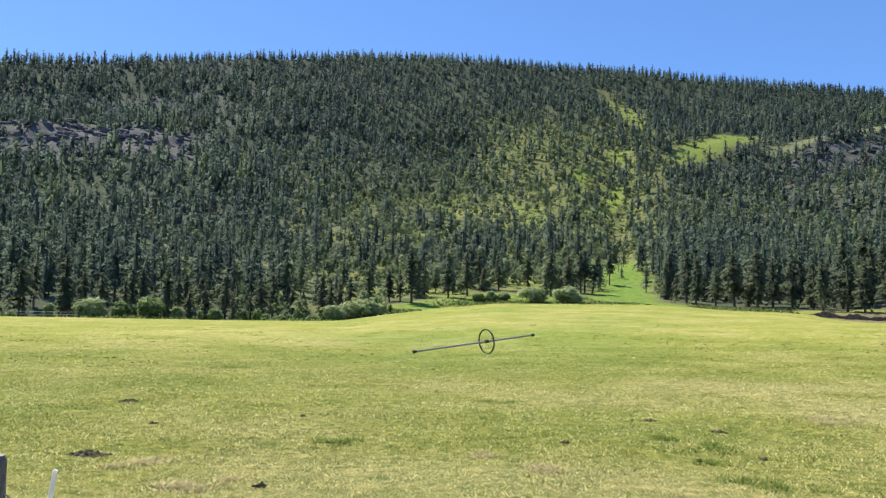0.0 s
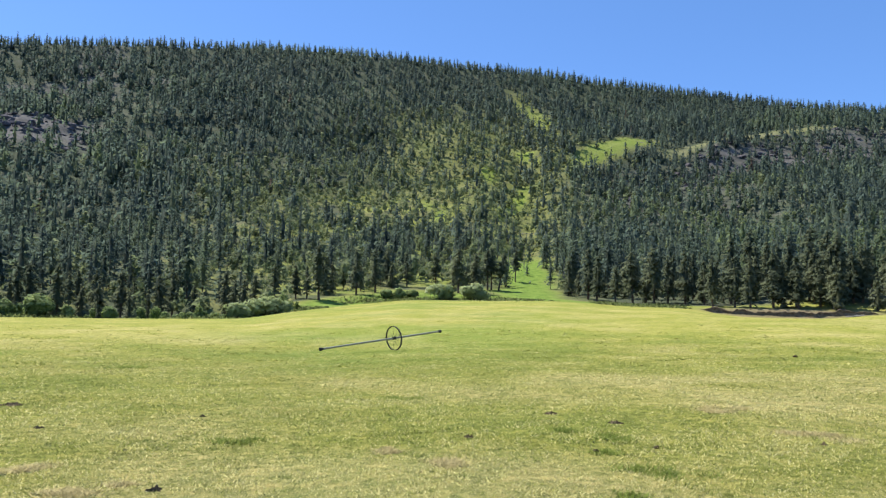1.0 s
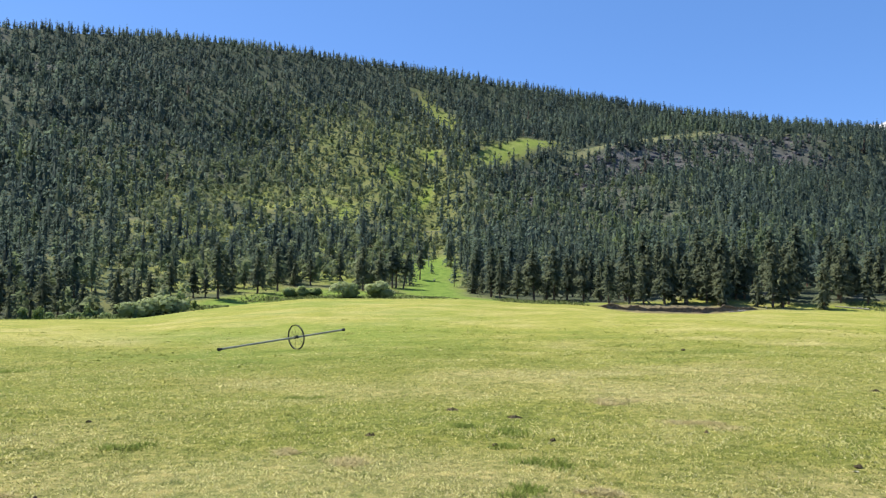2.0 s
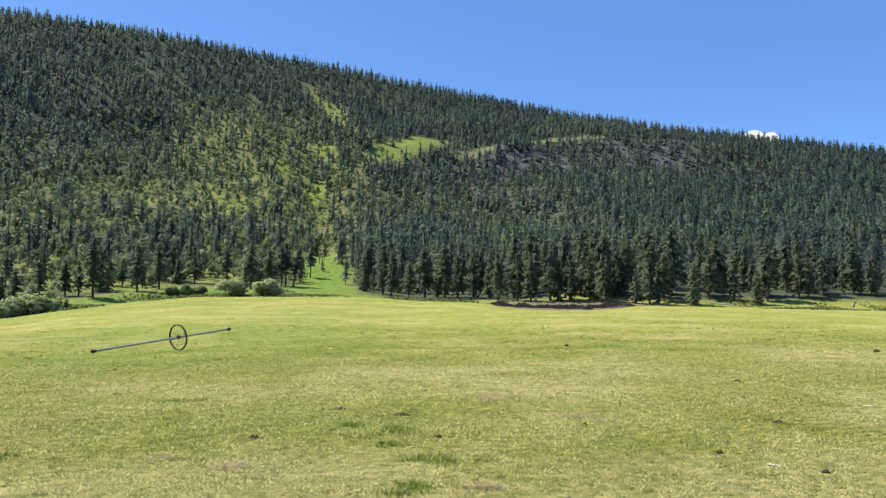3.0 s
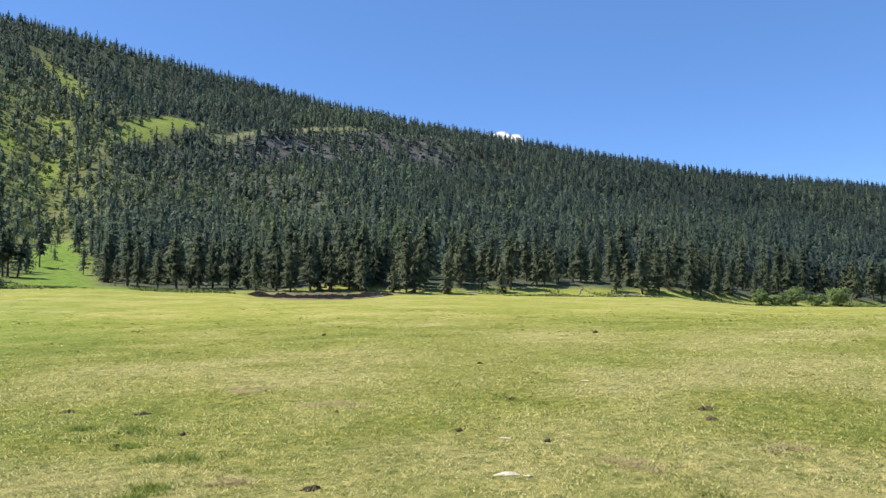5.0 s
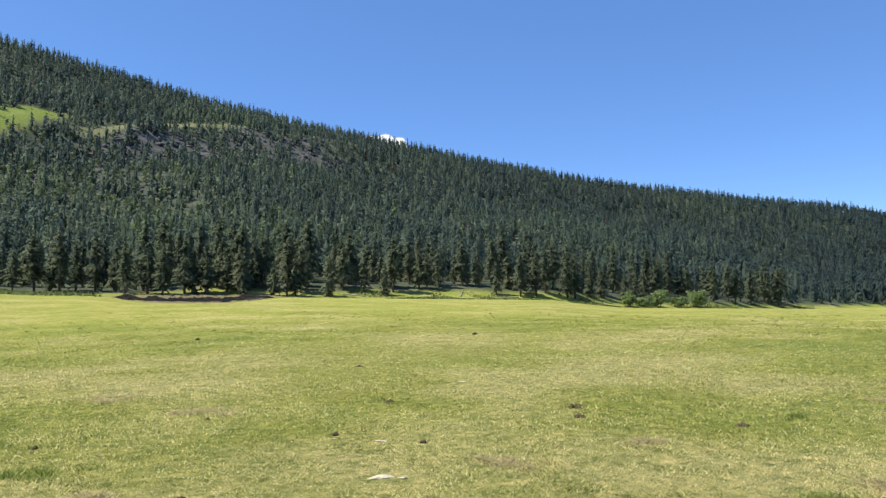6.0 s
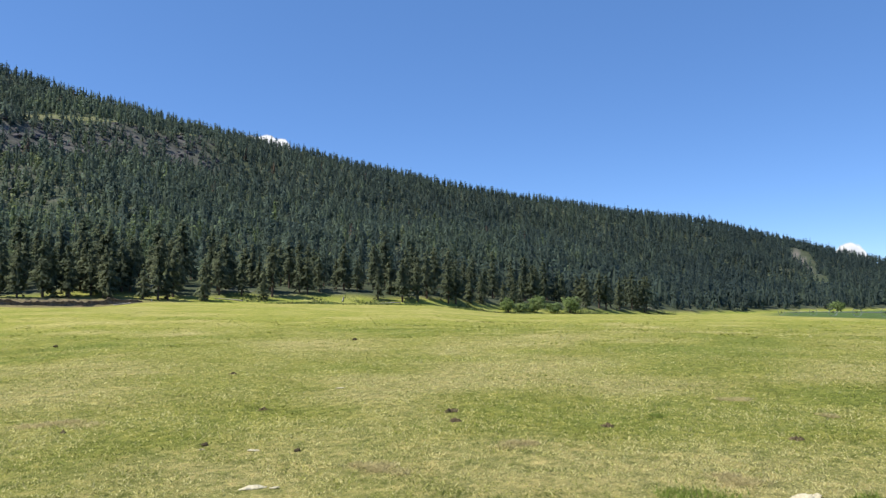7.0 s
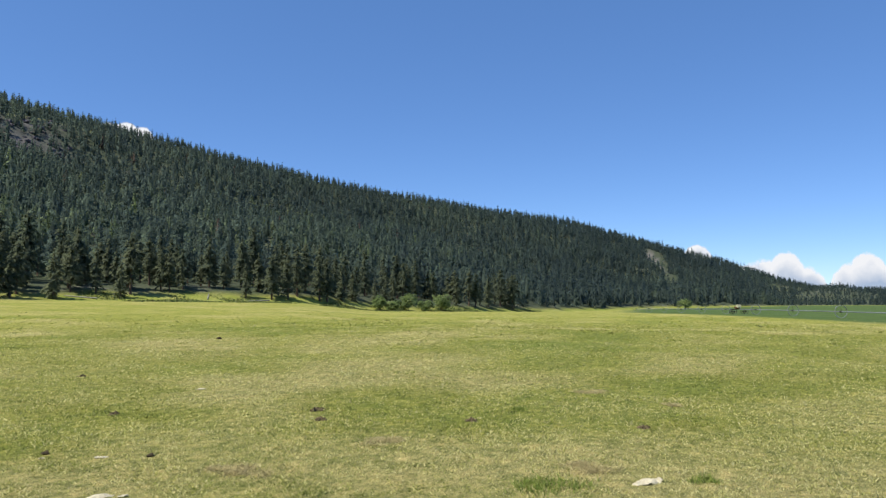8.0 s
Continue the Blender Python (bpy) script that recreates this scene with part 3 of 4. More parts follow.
def woods():
    """The wooded mountainside: nearer trees fuller, farther ones lighter."""
    near_kinds = [whorled_arrays(rng, h, w, b, k, c, (6, 4), (3, 2), 2, 0.85) for h, w, b, k, c in
                  ((17.5, 3.2, 0.14, 14, 0.4), (15, 3.0, 0.1, 12, 0.2), (19, 3.4, 0.18, 14, 0.6), (11, 2.8, 0.06, 10, 0.1), (16, 3.5, 0.22, 12, 1.0), (13, 2.9, 0.1, 11, 0.4), (18, 2.8, 0.24, 13, 0.3))]
    far_kinds = [conifer_arrays(rng, h, w, b, 14, 3, 2.4, c, 3, 0.3) for h, w, b, c in
                 ((14.5, 3.8, 0.08, 0.5), (12.5, 3.6, 0.05, 0.4), (16, 3.9, 0.1, 0.6), (10, 3.3, 0.03, 0.3), (13.5, 4.3, 0.1, 1.4), (12, 3.7, 0.05, 0.7), (15.5, 3.5, 0.08, 0.3), (12.5, 4.1, 0.08, 1.0))]
    for name, kinds, spacing, r0, r1 in (("near_woods", near_kinds, 7.0, 180, 430), ("far_woods", far_kinds, 7.7, 430, 1900)):
        x, y, r, az = scatter(rng, spacing, r0, r1, -37, 107)
        s, d0 = slope_share(az, r), edge_of(az)
        cov, clear = covers(x, y)
        thin = 0.98 - (0.2 * step(0.0, 0.6, rough_field(x, y, 70, 55)) * step(40, 5, az) + 0.3 * step(0.25, 0.6, rough_field(x, y, 48, 58))) * (1 - 0.8 * step(2, -6, az) * step(0.45, 0.6, s))
        thin = thin - 0.35 * around(az, -2, 12) * around(s, 0.47, 0.1) - around(az, 3, 13) * step(0.52, 0.42, s) * (0.36 + 0.45 * step(-0.3, 0.3, rough_field(x, y, 30, 57)))
        keep = (r > d0 + np.where((az > -36) & (az < 76), EDGE_BAND, 15)) & (s < 1.035)
        keep &= rng.random(len(x)) < thin * (1 - 0.97 * clear) * np.interp(az, (-16, -4, 87, 89), (0.72, 1, 1, 0.75))
        x, y, r, az = x[keep], y[keep], r[keep], az[keep]
        z = land_height(x, y) - 0.3
        sk = s[keep]
        young = (rng.random(len(x)) < 0.3) & (az > 26) & (az < 46) & (sk < 0.36)
        # haze put into the needle tint: lower, so bluer, upslope and far right
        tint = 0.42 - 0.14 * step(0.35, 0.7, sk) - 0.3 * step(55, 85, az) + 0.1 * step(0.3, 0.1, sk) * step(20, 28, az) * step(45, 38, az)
        tint = tint + 0.34 * rough_field(x, y, 120, 61) + 0.22 * rough_field(x, y, 35, 65, 2) + rng.normal(0, 0.15, len(x))
        tint = np.clip(tint + 0.45 * (rng.random(len(x)) < 0.04 * step(0.75, 0.4, sk) * (az < 70)) + 0.35 * young, 0, 1)
        size = np.clip(rng.normal(0.92, 0.24, len(x)) + 0.3 * rough_field(x, y, 60, 63, 2), 0.4, 1.55) * np.where(r < 430, 1.0, np.interp(az, (-16, -4, 24), (1.3, 1.0, 1.05))) * np.interp(az, (92, 97), (1, 0.5))
        size = np.where(s[keep] > 0.92, 0.6 + 0.36 * size, size)
        red = rng.random(len(x)) < np.where((az < 75) & (r > 320), 0.004, 0)
        v, f, t, soft = gather(kinds, x[red], y[red], z[red], rng.random(red.sum()) * 6.283, size[red], tint[red])
        tagged(new("dead_conifers", arrays_mesh("dead_conifers", v, f, M_RED, t, True, soft)), "reddish brown dead conifers scattered in the forest", "dead trees", kind="stuff")
        x, y, z, size, tint = x[~red], y[~red], z[~red], size[~red], tint[~red]
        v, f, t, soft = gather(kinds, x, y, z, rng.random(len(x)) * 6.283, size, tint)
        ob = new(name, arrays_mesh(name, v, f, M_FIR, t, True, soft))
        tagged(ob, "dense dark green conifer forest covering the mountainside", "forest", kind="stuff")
        if name == "near_woods":
            tr = trunk_arrays(15, 0.26, 0, 3)
            tv, tf, tt, soft = gather([tr + (unit(tr[0] * np.array([1, 1, 0])),)], x, y, z, rng.random(len(x)), size, tint)
            tagged(new("near_trunks", arrays_mesh("near_trunks", tv, tf, M_BARK, tt)), "brown conifer trunks under the forest crowns", "tree trunks", kind="stuff")
        print(name, len(x), len(f))
    # pale broadleaf thickets on the lower slope
    kinds = [broadleaf_arrays(rng, h, w, 76, 0.52) for h, w in ((7, 2.6), (9, 2.8), (5, 3.0), (11, 2.8))]
    x, y, r, az = scatter(rng, 7.0, 210, 900, -37, 107)
    s, d0 = slope_share(az, r), edge_of(az)
    patch = step(0.05, 0.45, rough_field(x, y, 80, 71)) * np.interp(az, (-37, -20, 14, 26, 40, 107), (0.6, 0.95, 0.95, 0.7, 0.15, 0.08))
    patch = np.maximum(patch, 0.85 * around(az, 10, 9) * around(s, 0.55, 0.26))
    patch = np.maximum(patch, 0.5 * around(az, 14, 3) * step(0.2, 0.3, s) * step(0.8, 0.6, s))
    patch = np.maximum(patch, 0.7 * around(az, -2, 13) * around(s, 0.47, 0.12))
    patch = np.maximum(patch, 0.6 * around(az, 25, 7) * around(s, 0.46, 0.16))
    patch = np.maximum(patch, 0.75 * around(az, 3, 14) * step(0.5, 0.4, s))
    cov, clear = covers(x, y)
    keep = (r > d0 + 40) & (s < 0.8) & (rng.random(len(x)) < patch * (1 - np.where(r < d0 + 260, 0.97, 0.55) * clear))
    low = np.interp(az, (-37, -33, 0, 6, 12, 18), (0.5, 0.5, 0.42, 0.3, 0.3, 0.0))
    keep |= (r > d0 + 7) & (r < d0 + 130) & (clear < 0.4) & (rng.random(len(x)) < low * step(-0.3, 0.4, rough_field(x, y, 35, 73)))
    x, y = x[keep], y[keep]
    v, f, t, soft = gather(kinds, x, y, land_height(x, y) - 0.2, rng.random(len(x)) * 6.283, rng.uniform(0.6, 1.25, len(x)), rng.random(len(x)))
    tagged(new("thickets", arrays_mesh("thickets", v, f, M_THICKET, t, True, soft)), "pale green broadleaf thickets among the conifers", "shrubs", kind="stuff")
    print("thickets", len(x), len(f))


woods()


def tree_kind(height, radius, bare, branches, column, lean, tone):
    """One conifer, ready to copy: trunk with stubs, and a crown of sprays."""
    thing = new("conifer_tree")
    v, f = trunk_arrays(height, 0.019 * height, lean, 7)
    trunk = new("trunk", arrays_mesh("trunk", v, f, M_BARK, smooth=True))
    v, f, soft = whorled_arrays(rng, height, radius, bare, int(branches / 23), column)
    v[:, 0] += lean * v[:, 2]
    crown = new("crown", arrays_mesh("crown", v, f, M_PINE, np.clip(tone + 0.05 * np.sin(np.arange(len(v)) // 39 * 1.7), 0, 1), True, soft))
    trunk.parent = crown.parent = thing
    tagged(thing, "tall dark green conifer with a ragged crown at the pasture's edge", "tree", "trees along the forest edge")
    return thing


def edge_trees():
    kinds = [tree_kind(*a) for a in (
        (21, 4.2, 0.17, 420, 0.5, 0.0, 0.62), (18.5, 3.8, 0.14, 380, 0.4, 0.0, 0.72), (22.5, 4.3, 0.2, 440, 0.8, 0.01, 0.5), (16, 3.3, 0.1, 330, 0.3, 0.0, 0.8),
        (20, 4.5, 0.24, 380, 1.1, -0.02, 0.84), (18, 3.1, 0.2, 340, 0.6, 0.015, 0.58), (14, 3.1, 0.08, 300, 0.3, 0.0, 0.9), (20, 3.5, 0.28, 350, 0.8, 0.02, 0.75))]
    x, y, r, az = scatter(rng, 7.2, 170, 480, -36, 76)
    over = r - edge_of(az)
    first = np.interp(az, (-36, -10, -4, 4, 11, 17.5, 25, 27, 37, 39.5, 60, 70, 76), (8, 10, 15, 21, 20, 9, 8, 2, 2, 6, 7, 13, 9))
    cov, clear = covers(x, y)
    keep = (over > first) & (over < EDGE_BAND) & (clear < 0.25) & (rng.random(len(x)) < np.where(over < first + 16, 0.62, 0.72) * np.interp(az, (-20, -8, 12, 17, 26, 44, 50), (0.72, 0.58, 0.5, 0.95, 1.15, 1.15, 1)))
    x, y = x[keep], y[keep]
    z = land_height(x, y) - 0.15
    print("edge trees", len(x))
    for i in range(len(x)):
        m = pose(x[i], y[i], z[i], 0, 0, rng.uniform(0, 360))
        if i < len(kinds):
            kinds[i].matrix_basis = m
        else:
            ob = copy_thing(kinds[int(rng.integers(len(kinds)))], m)
            small = float(np.interp(math.degrees(math.atan2(x[i], y[i])), (-30, 12, 20), (0.72, 0.76, 0.86)))
            ob.scale = [small * float(np.clip(rng.normal(0.95, 0.16), 0.55, 1.25))] * 3


edge_trees()


# ---- single trees and bushes at the field's edge ----
def lone_conifer(az, r, height, radius, bare, lean=0.0, turn=0.0, label=""):
    thing = tree_kind(height, radius, bare, 300, 0.3, lean, 0.5)
    p = at(az, r, -0.15)
    thing.matrix_basis = pose(p.x, p.y, p.z, 0, 0, turn)
    if label:
        tagged(thing, label)


lone_conifer(39.7, 243, 13.5, 2.3, 0.16, 0.0, 0, "slim young conifer standing alone on the grass before the forest")
for az, r, h, w in ((33.1, 241, 17, 3.4), (33.9, 250, 19, 3.8), (34.6, 243, 15, 3.1), (35.3, 252, 18, 3.6), (35.9, 242, 14, 2.9), (31.6, 240, 18, 3.7), (36.6, 250, 17, 3.3)):
    lone_conifer(az, r, h, w, 0.15, 0.0, az * 40, "olive green conifer rooted above the eroded earth bank")
lone_conifer(10.75, 286, 16, 3.2, 0.42, -0.01, 20, "conifer with a bare lower trunk beside the glade")
lone_conifer(11.05, 288, 17, 3.0, 0.42, 0.0, 80, "conifer with a bare lower trunk beside the glade")
lone_conifer(11.6, 287, 15, 3.0, 0.45, 0.16, -10, "leaning conifer with a bare trunk beside the glade")
lone_conifer(12.9, 330, 15, 3.0, 0.4, 0.05, 40, "conifer with a bare lower trunk beside the glade")


def bush(az, r, height, radius, material, leaves, size, label, category="bush", stems=5):
    """A many-stemmed bush: stems and a crown of leaf sprays."""
    thing = new("bush")
    bm = bmesh.new()
    for k in range(stems):
        a = 6.283 * k / stems + rng.uniform(-0.4, 0.4)
        q = Vector((math.cos(a) * radius * 0.5, math.sin(a) * radius * 0.5, height * 0.62))
        tube(bm, (0.15 * math.cos(a), 0.15 * math.sin(a), -0.3), q * 0.55, 0.07, 0.05, 6)
        tube(bm, q * 0.55, q, 0.05, 0.02, 6)
    part("stems", bm, M_BARK, thing)
    k = 11
    ca, cr = rng.random(k) * 6.283, radius * 0.68 * np.sqrt(rng.random(k))
    cz = height * (0.28 + 0.42 * rng.random(k)) * (1.05 - 0.35 * cr / radius)
    lobe = rng.integers(0, k, leaves)
    d = rng.normal(0, 1, (leaves, 3))
    d /= np.linalg.norm(d, axis=1)[:, None]
    rr = (0.33 * radius + 0.12 * height) * (0.5 + 0.55 * rng.random(leaves))
    c = np.column_stack((np.cos(ca) * cr, np.sin(ca) * cr, cz))[lobe] + d * rr[:, None] * np.array([1, 1, 0.85])
    c[:, 2] = np.abs(c[:, 2]) + 0.05
    nrm = d + np.array([0, 0, 0.6]) + 0.4 * rng.normal(0, 1, (leaves, 3))
    nrm /= np.linalg.norm(nrm, axis=1)[:, None]
    u = np.cross(nrm, rng.normal(0, 1, (leaves, 3))) * size
    w = np.cross(nrm, u) + 0.3 * u
    v = np.stack((c + u, c + w, c - 0.6 * (u + w)), 1).reshape(-1, 3)
    v[:, :2] *= 1.25
    soft = unit(d + 0.5 * unit(c) + np.array([0, 0, 0.4])).repeat(3, 0)
    crown = new("crown", arrays_mesh("crown", v, turned_out(v, np.arange(leaves * 3).reshape(-1, 3), soft), material, rng.random(k)[lobe].repeat(3), True, soft))
    crown.parent = thing
    p = at(az, r, -0.05)
    thing.matrix_basis = pose(p.x, p.y, p.z)
    return tagged(thing, label, category)


for az, r, h, w in ((7.0, 243, 7.2, 3.5), (9.75, 243, 6.6, 3.4), (-6.5, 204, 6.2, 4.2), (-8.3, 199, 5.2, 2.6), (-5.4, 206, 4.6, 2.4)):
    bush(az, r, h, w, M_WILLOW, 3000, 0.26, "rounded pale grey-green willow bush at the pasture's edge")
bush(-25.6, 184, 5.8, 2.9, M_WILLOW, 2600, 0.25, "rounded pale grey-green willow bush at the pasture's edge")
for az, r, h, w in ((-21.8, 186, 7.0, 2.7), (-23.7, 187, 5.0, 1.3), (-31.5, 182, 4.2, 1.6), (-17.2, 192, 3.6, 1.3)):
    bush(az, r, h, w, M_LEAF, 2200, 0.25, "light green broadleaf bush before the dark conifers")
for az, r, h, w in ((2.9, 247, 3.6, 1.9), (3.9, 246, 4.4, 1.6), (4.8, 248, 4.0, 1.5)):
    bush(az, r, h, w, M_LEAF, 1300, 0.24, "low loose green shrub on the lush fringe of the field")
for az, r, h, w in ((65.4, 308, 8.0, 2.6), (66.4, 316, 6.0, 2.4), (67.6, 326, 10.5, 3.4), (68.9, 336, 6.5, 3.0), (70.2, 346, 11.0, 4.0), (88.6, 640, 10.0, 5.0)):
    bush(az, r, h, w, M_LEAF, 1300, 0.28, "bright green broadleaf tree at the foot of the forest", "tree")


def edge_shrubs():
    r12 = np.random.default_rng(53)
    n = 95
    az = r12.uniform(-33, -2, n)
    r = edge_of(az) + r12.uniform(1, 13, n)
    px, py = r * np.sin(np.radians(az)), r * np.cos(np.radians(az))
    keep = rough_field(px, py, 9, 29, 2) > 0.0
    px, py = px[keep], py[keep]
    kinds = [broadleaf_arrays(r12, h, w, 260, 0.26) for h, w in ((2.2, 1.4), (3.2, 1.5), (1.6, 1.6), (4.4, 1.7))]
    v, f, t, soft = gather(kinds, px, py, land_height(px, py) - 0.1, r12.random(len(px)) * 6.283, r12.uniform(0.6, 1.2, len(px)), r12.random(len(px)))
    tagged(new("edge_shrubs", arrays_mesh("edge_shrubs", v, f, M_LEAF, t, True, soft)), "low pale green shrubs along the foot of the conifers", "shrubs", kind="stuff")


edge_shrubs()


def blades(px, py, height, width, tint, flat=0.35, r5=None):
    """Single-triangle grass blades at plan positions."""
    n = len(px)
    z = land_height(px, py) - 0.006
    a, b = r5.random(n) * 6.283, r5.random(n) * 6.283
    w = np.column_stack((np.cos(a), np.sin(a), np.zeros(n))) * width[:, None] * 0.5
    tip = np.column_stack((np.cos(b) * flat, np.sin(b) * flat, np.ones(n))) * height[:, None]
    base = np.column_stack((px, py, z))
    v = np.stack((base - w, base + w, base + tip), 1).reshape(-1, 3)
    soft = unit(np.column_stack((r5.normal(0, 0.7, n), r5.normal(0, 0.7, n), np.ones(n)))).repeat(3, 0)
    face = unit(np.column_stack((-px, -py, np.full(n, 0.3)))).repeat(3, 0)
    return v, turned_out(v, np.arange(n * 3).reshape(-1, 3), face), np.repeat(tint, 3), soft


# ---- eroded earth bank and rank growth along the forest edge ----
def earth_bank():
    bm = bmesh.new()
    cols = []
    for az in np.arange(26.4, 38.4, 0.1):
        end = float(min(1, (az - 26.4) / 1.2, (38.4 - az) / 1.6))
        d0 = float(edge_of(az)) - 0.5 + 0.8 * noise.noise(Vector((az * 1.3, 2, 0)))
        hgt = max(0.12, end) * (1.9 + 1.1 * noise.noise(Vector((az * 1.1, 7, 0))) + 0.5 * noise.noise(Vector((az * 4.1, 3, 0))))
        foot = at(az, d0 - 3.0).z - 0.2
        row = []
        for k, (out, up) in enumerate(((-0.9, 0.0), (-0.45, 0.18), (-0.15, 0.5), (0.0, 0.8), (-0.25, 1.0), (0.9, 1.06), (4.5, 0.9))):
            w = 0.25 * noise.noise(Vector((az * 5, k * 1.7, 4)))
            p = toward(az) * (d0 + out + w)
            row.append(bm.verts.new((p.x, p.y, foot + hgt * up + 0.1 * w)))
        cols.append(row)
    for a, b in zip(cols, cols[1:]):
        for k in range(6):
            bm.faces.new((a[k], b[k], b[k + 1], a[k + 1])).smooth = k != 4
    tagged(part("earth_bank", bm, M_SOIL), "dark eroded earth bank at the edge of the pasture", "bank", kind="structure")


earth_bank()


def weeds():
    n = 26000
    r6 = np.random.default_rng(23)
    az = r6.uniform(-33, 78, n)
    over = r6.normal(5, 6, n)
    r = edge_of(az) + over
    px, py = r * np.sin(np.radians(az)), r * np.cos(np.radians(az))
    patch = rough_field(px, py, 12, 97, 2)
    keep = (patch > -0.05) & (np.abs(az - 32.3) > 6.2)
    tall = (0.35 + 0.75 * r6.random(n)) * np.clip(0.5 + patch, 0.2, 1.3)
    v, f, t, soft = blades(px[keep], py[keep], tall[keep], np.full(n, 0.55)[keep], r6.random(n)[keep], 0.6, r6)
    tagged(new("weeds", arrays_mesh("weeds", v, f, M_WEED, t, True, soft)), "rank green weeds along the forest edge", "weeds", kind="stuff")


weeds()


# ---- broken rock on the cliff and the scarp ----
def crags():
    r11 = np.random.default_rng(47)
    bm = bmesh.new()
    spots = [(r11.uniform(-32.5, -19), r11.uniform(0.53, 0.68), 3.4) for _ in range(260)]
    spots += [(a, float(bench_line(a)) - r11.uniform(0.02, 0.14), 3.2) for a in r11.uniform(25, 43, 190)]
    spots += [(r11.normal(21.3, 1.0), r11.normal(0.5, 0.025), 3.6) for _ in range(30)]
    spots += [(r11.uniform(18, 30), r11.uniform(0.3, 0.6), 1.6) for _ in range(160)]
    spots += [(r11.uniform(68.6, 70.2), r11.uniform(0.58, 0.63), 3.0) for _ in range(16)]
    for az, share, size in spots:
        r = float(edge_of(az) + share * (np.interp(az, GRID, TOP_D) - edge_of(az)))
        p = at(az, r)
        m = Matrix.Translation(p) @ Matrix.Rotation(r11.uniform(0, 3.14), 4, "Z") @ Matrix.Rotation(r11.normal(0, 0.3), 4, "X") @ Matrix.Diagonal((r11.uniform(1.0, 2.8), 1.0, r11.uniform(0.45, 1.2), 1))
        made = bmesh.ops.create_icosphere(bm, subdivisions=1, radius=size * r11.uniform(0.4, 1.0), matrix=m)["verts"]
        for v in made:
            v.co += noise.noise_vector(v.co * 0.4) * size * 0.45
    tagged(part("crags", bm, M_CRAG), "broken grey-mauve rock outcrops on the wooded slope", "rocks", kind="stuff")


crags()


# ---- dead trunks, standing and fallen, on the open slopes ----
def dead_trunks():
    r7 = np.random.default_rng(31)
    n = 420
    az, s = r7.uniform(-12, 40, n), r7.uniform(0.1, 0.85, n)
    r = edge_of(az) + s * (np.interp(az, GRID, TOP_D) - edge_of(az))
    px, py = r * np.sin(np.radians(az)), r * np.cos(np.radians(az))
    v0, f0 = trunk_arrays(11, 0.2, 0, 4)
    vs, fs = [], []
    for i in range(n):
        v = v0 * r7.uniform(0.6, 1.2)
        a = r7.uniform(0, 6.283)
        if i % 3:
            d = np.array([math.cos(a), math.sin(a), 0.0])
            e = np.array([-d[1], d[0], 0.0])
            x2, y2 = px[i] + d[0] * v[:, 2], py[i] + d[1] * v[:, 2]
            ends = land_height(np.array([px[i], px[i] + d[0] * 11]), np.array([py[i], py[i] + d[1] * 11]))
            z2 = ends[0] + (ends[1] - ends[0]) * v[:, 2] / 11 + 0.25 + v[:, 1]
            w = np.column_stack((x2 + e[0] * v[:, 0], y2 + e[1] * v[:, 0], z2))
        else:
            w = v + np.array([px[i], py[i], float(land_height(px[i:i + 1], py[i:i + 1])[0])])
        fs.append(f0 + len(v0) * i)
        vs.append(w)
    tagged(new("dead_trunks", arrays_mesh("dead_trunks", np.vstack(vs), np.vstack(fs), M_PALE_WOOD)), "bleached dead trunks, standing and fallen, on the open slope", "dead trees", kind="stuff")


dead_trunks()


# ---- irrigation: the stranded wheel with its pipe, and the wheel line in the far field ----
def wheel_parts(thing, centre, axis, radius, spokes, rim_material):
    """Rim of flat steel with cleats, thin spokes and a hub, round an axis."""
    m = Vector(axis).to_track_quat("Z", "Y").to_matrix()
    centre = Vector(centre)

    def on(a, r, h=0.0):
        return centre + m @ Vector((r * math.cos(a), r * math.sin(a), h))

    n = 48
    bm = bmesh.new()
    prof = ((radius, -0.055), (radius, 0.055), (radius - 0.045, 0.045), (radius - 0.045, -0.045))
    rows = [[bm.verts.new(on(2 * math.pi * i / n, r, h)) for r, h in prof] for i in range(n)]
    for i in range(n):
        for k in range(4):
            bm.faces.new((rows[i][k], rows[(i + 1) % n][k], rows[(i + 1) % n][(k + 1) % 4], rows[i][(k + 1) % 4]))
    for i in range(0, n, 3):
        a = 2 * math.pi * i / n
        tube(bm, on(a, radius + 0.012, -0.08), on(a, radius + 0.012, 0.08), 0.014, sides=4)
    wheel = part("wheel", bm, rim_material, thing, "spoked steel wheel")
    bm = bmesh.new()
    tube(bm, on(0, 0, -0.11), on(0, 0, 0.11), 0.09, sides=16)
    for h in (-0.11, 0.11):
        tube(bm, on(0, 0, h - 0.012), on(0, 0, h + 0.012), 0.125, sides=16)
    part("hub", bm, M_STEEL, wheel)
    for i in range(spokes):
        a = 2 * math.pi * i / spokes
        h = 0.09 if i % 2 else -0.09
        bm = bmesh.new()
        tube(bm, on(a, 0.13, h), on(a + 0.12, radius - 0.03, 0), 0.006, sides=5)
        part("spoke", bm, M_STEEL, wheel)
    return wheel


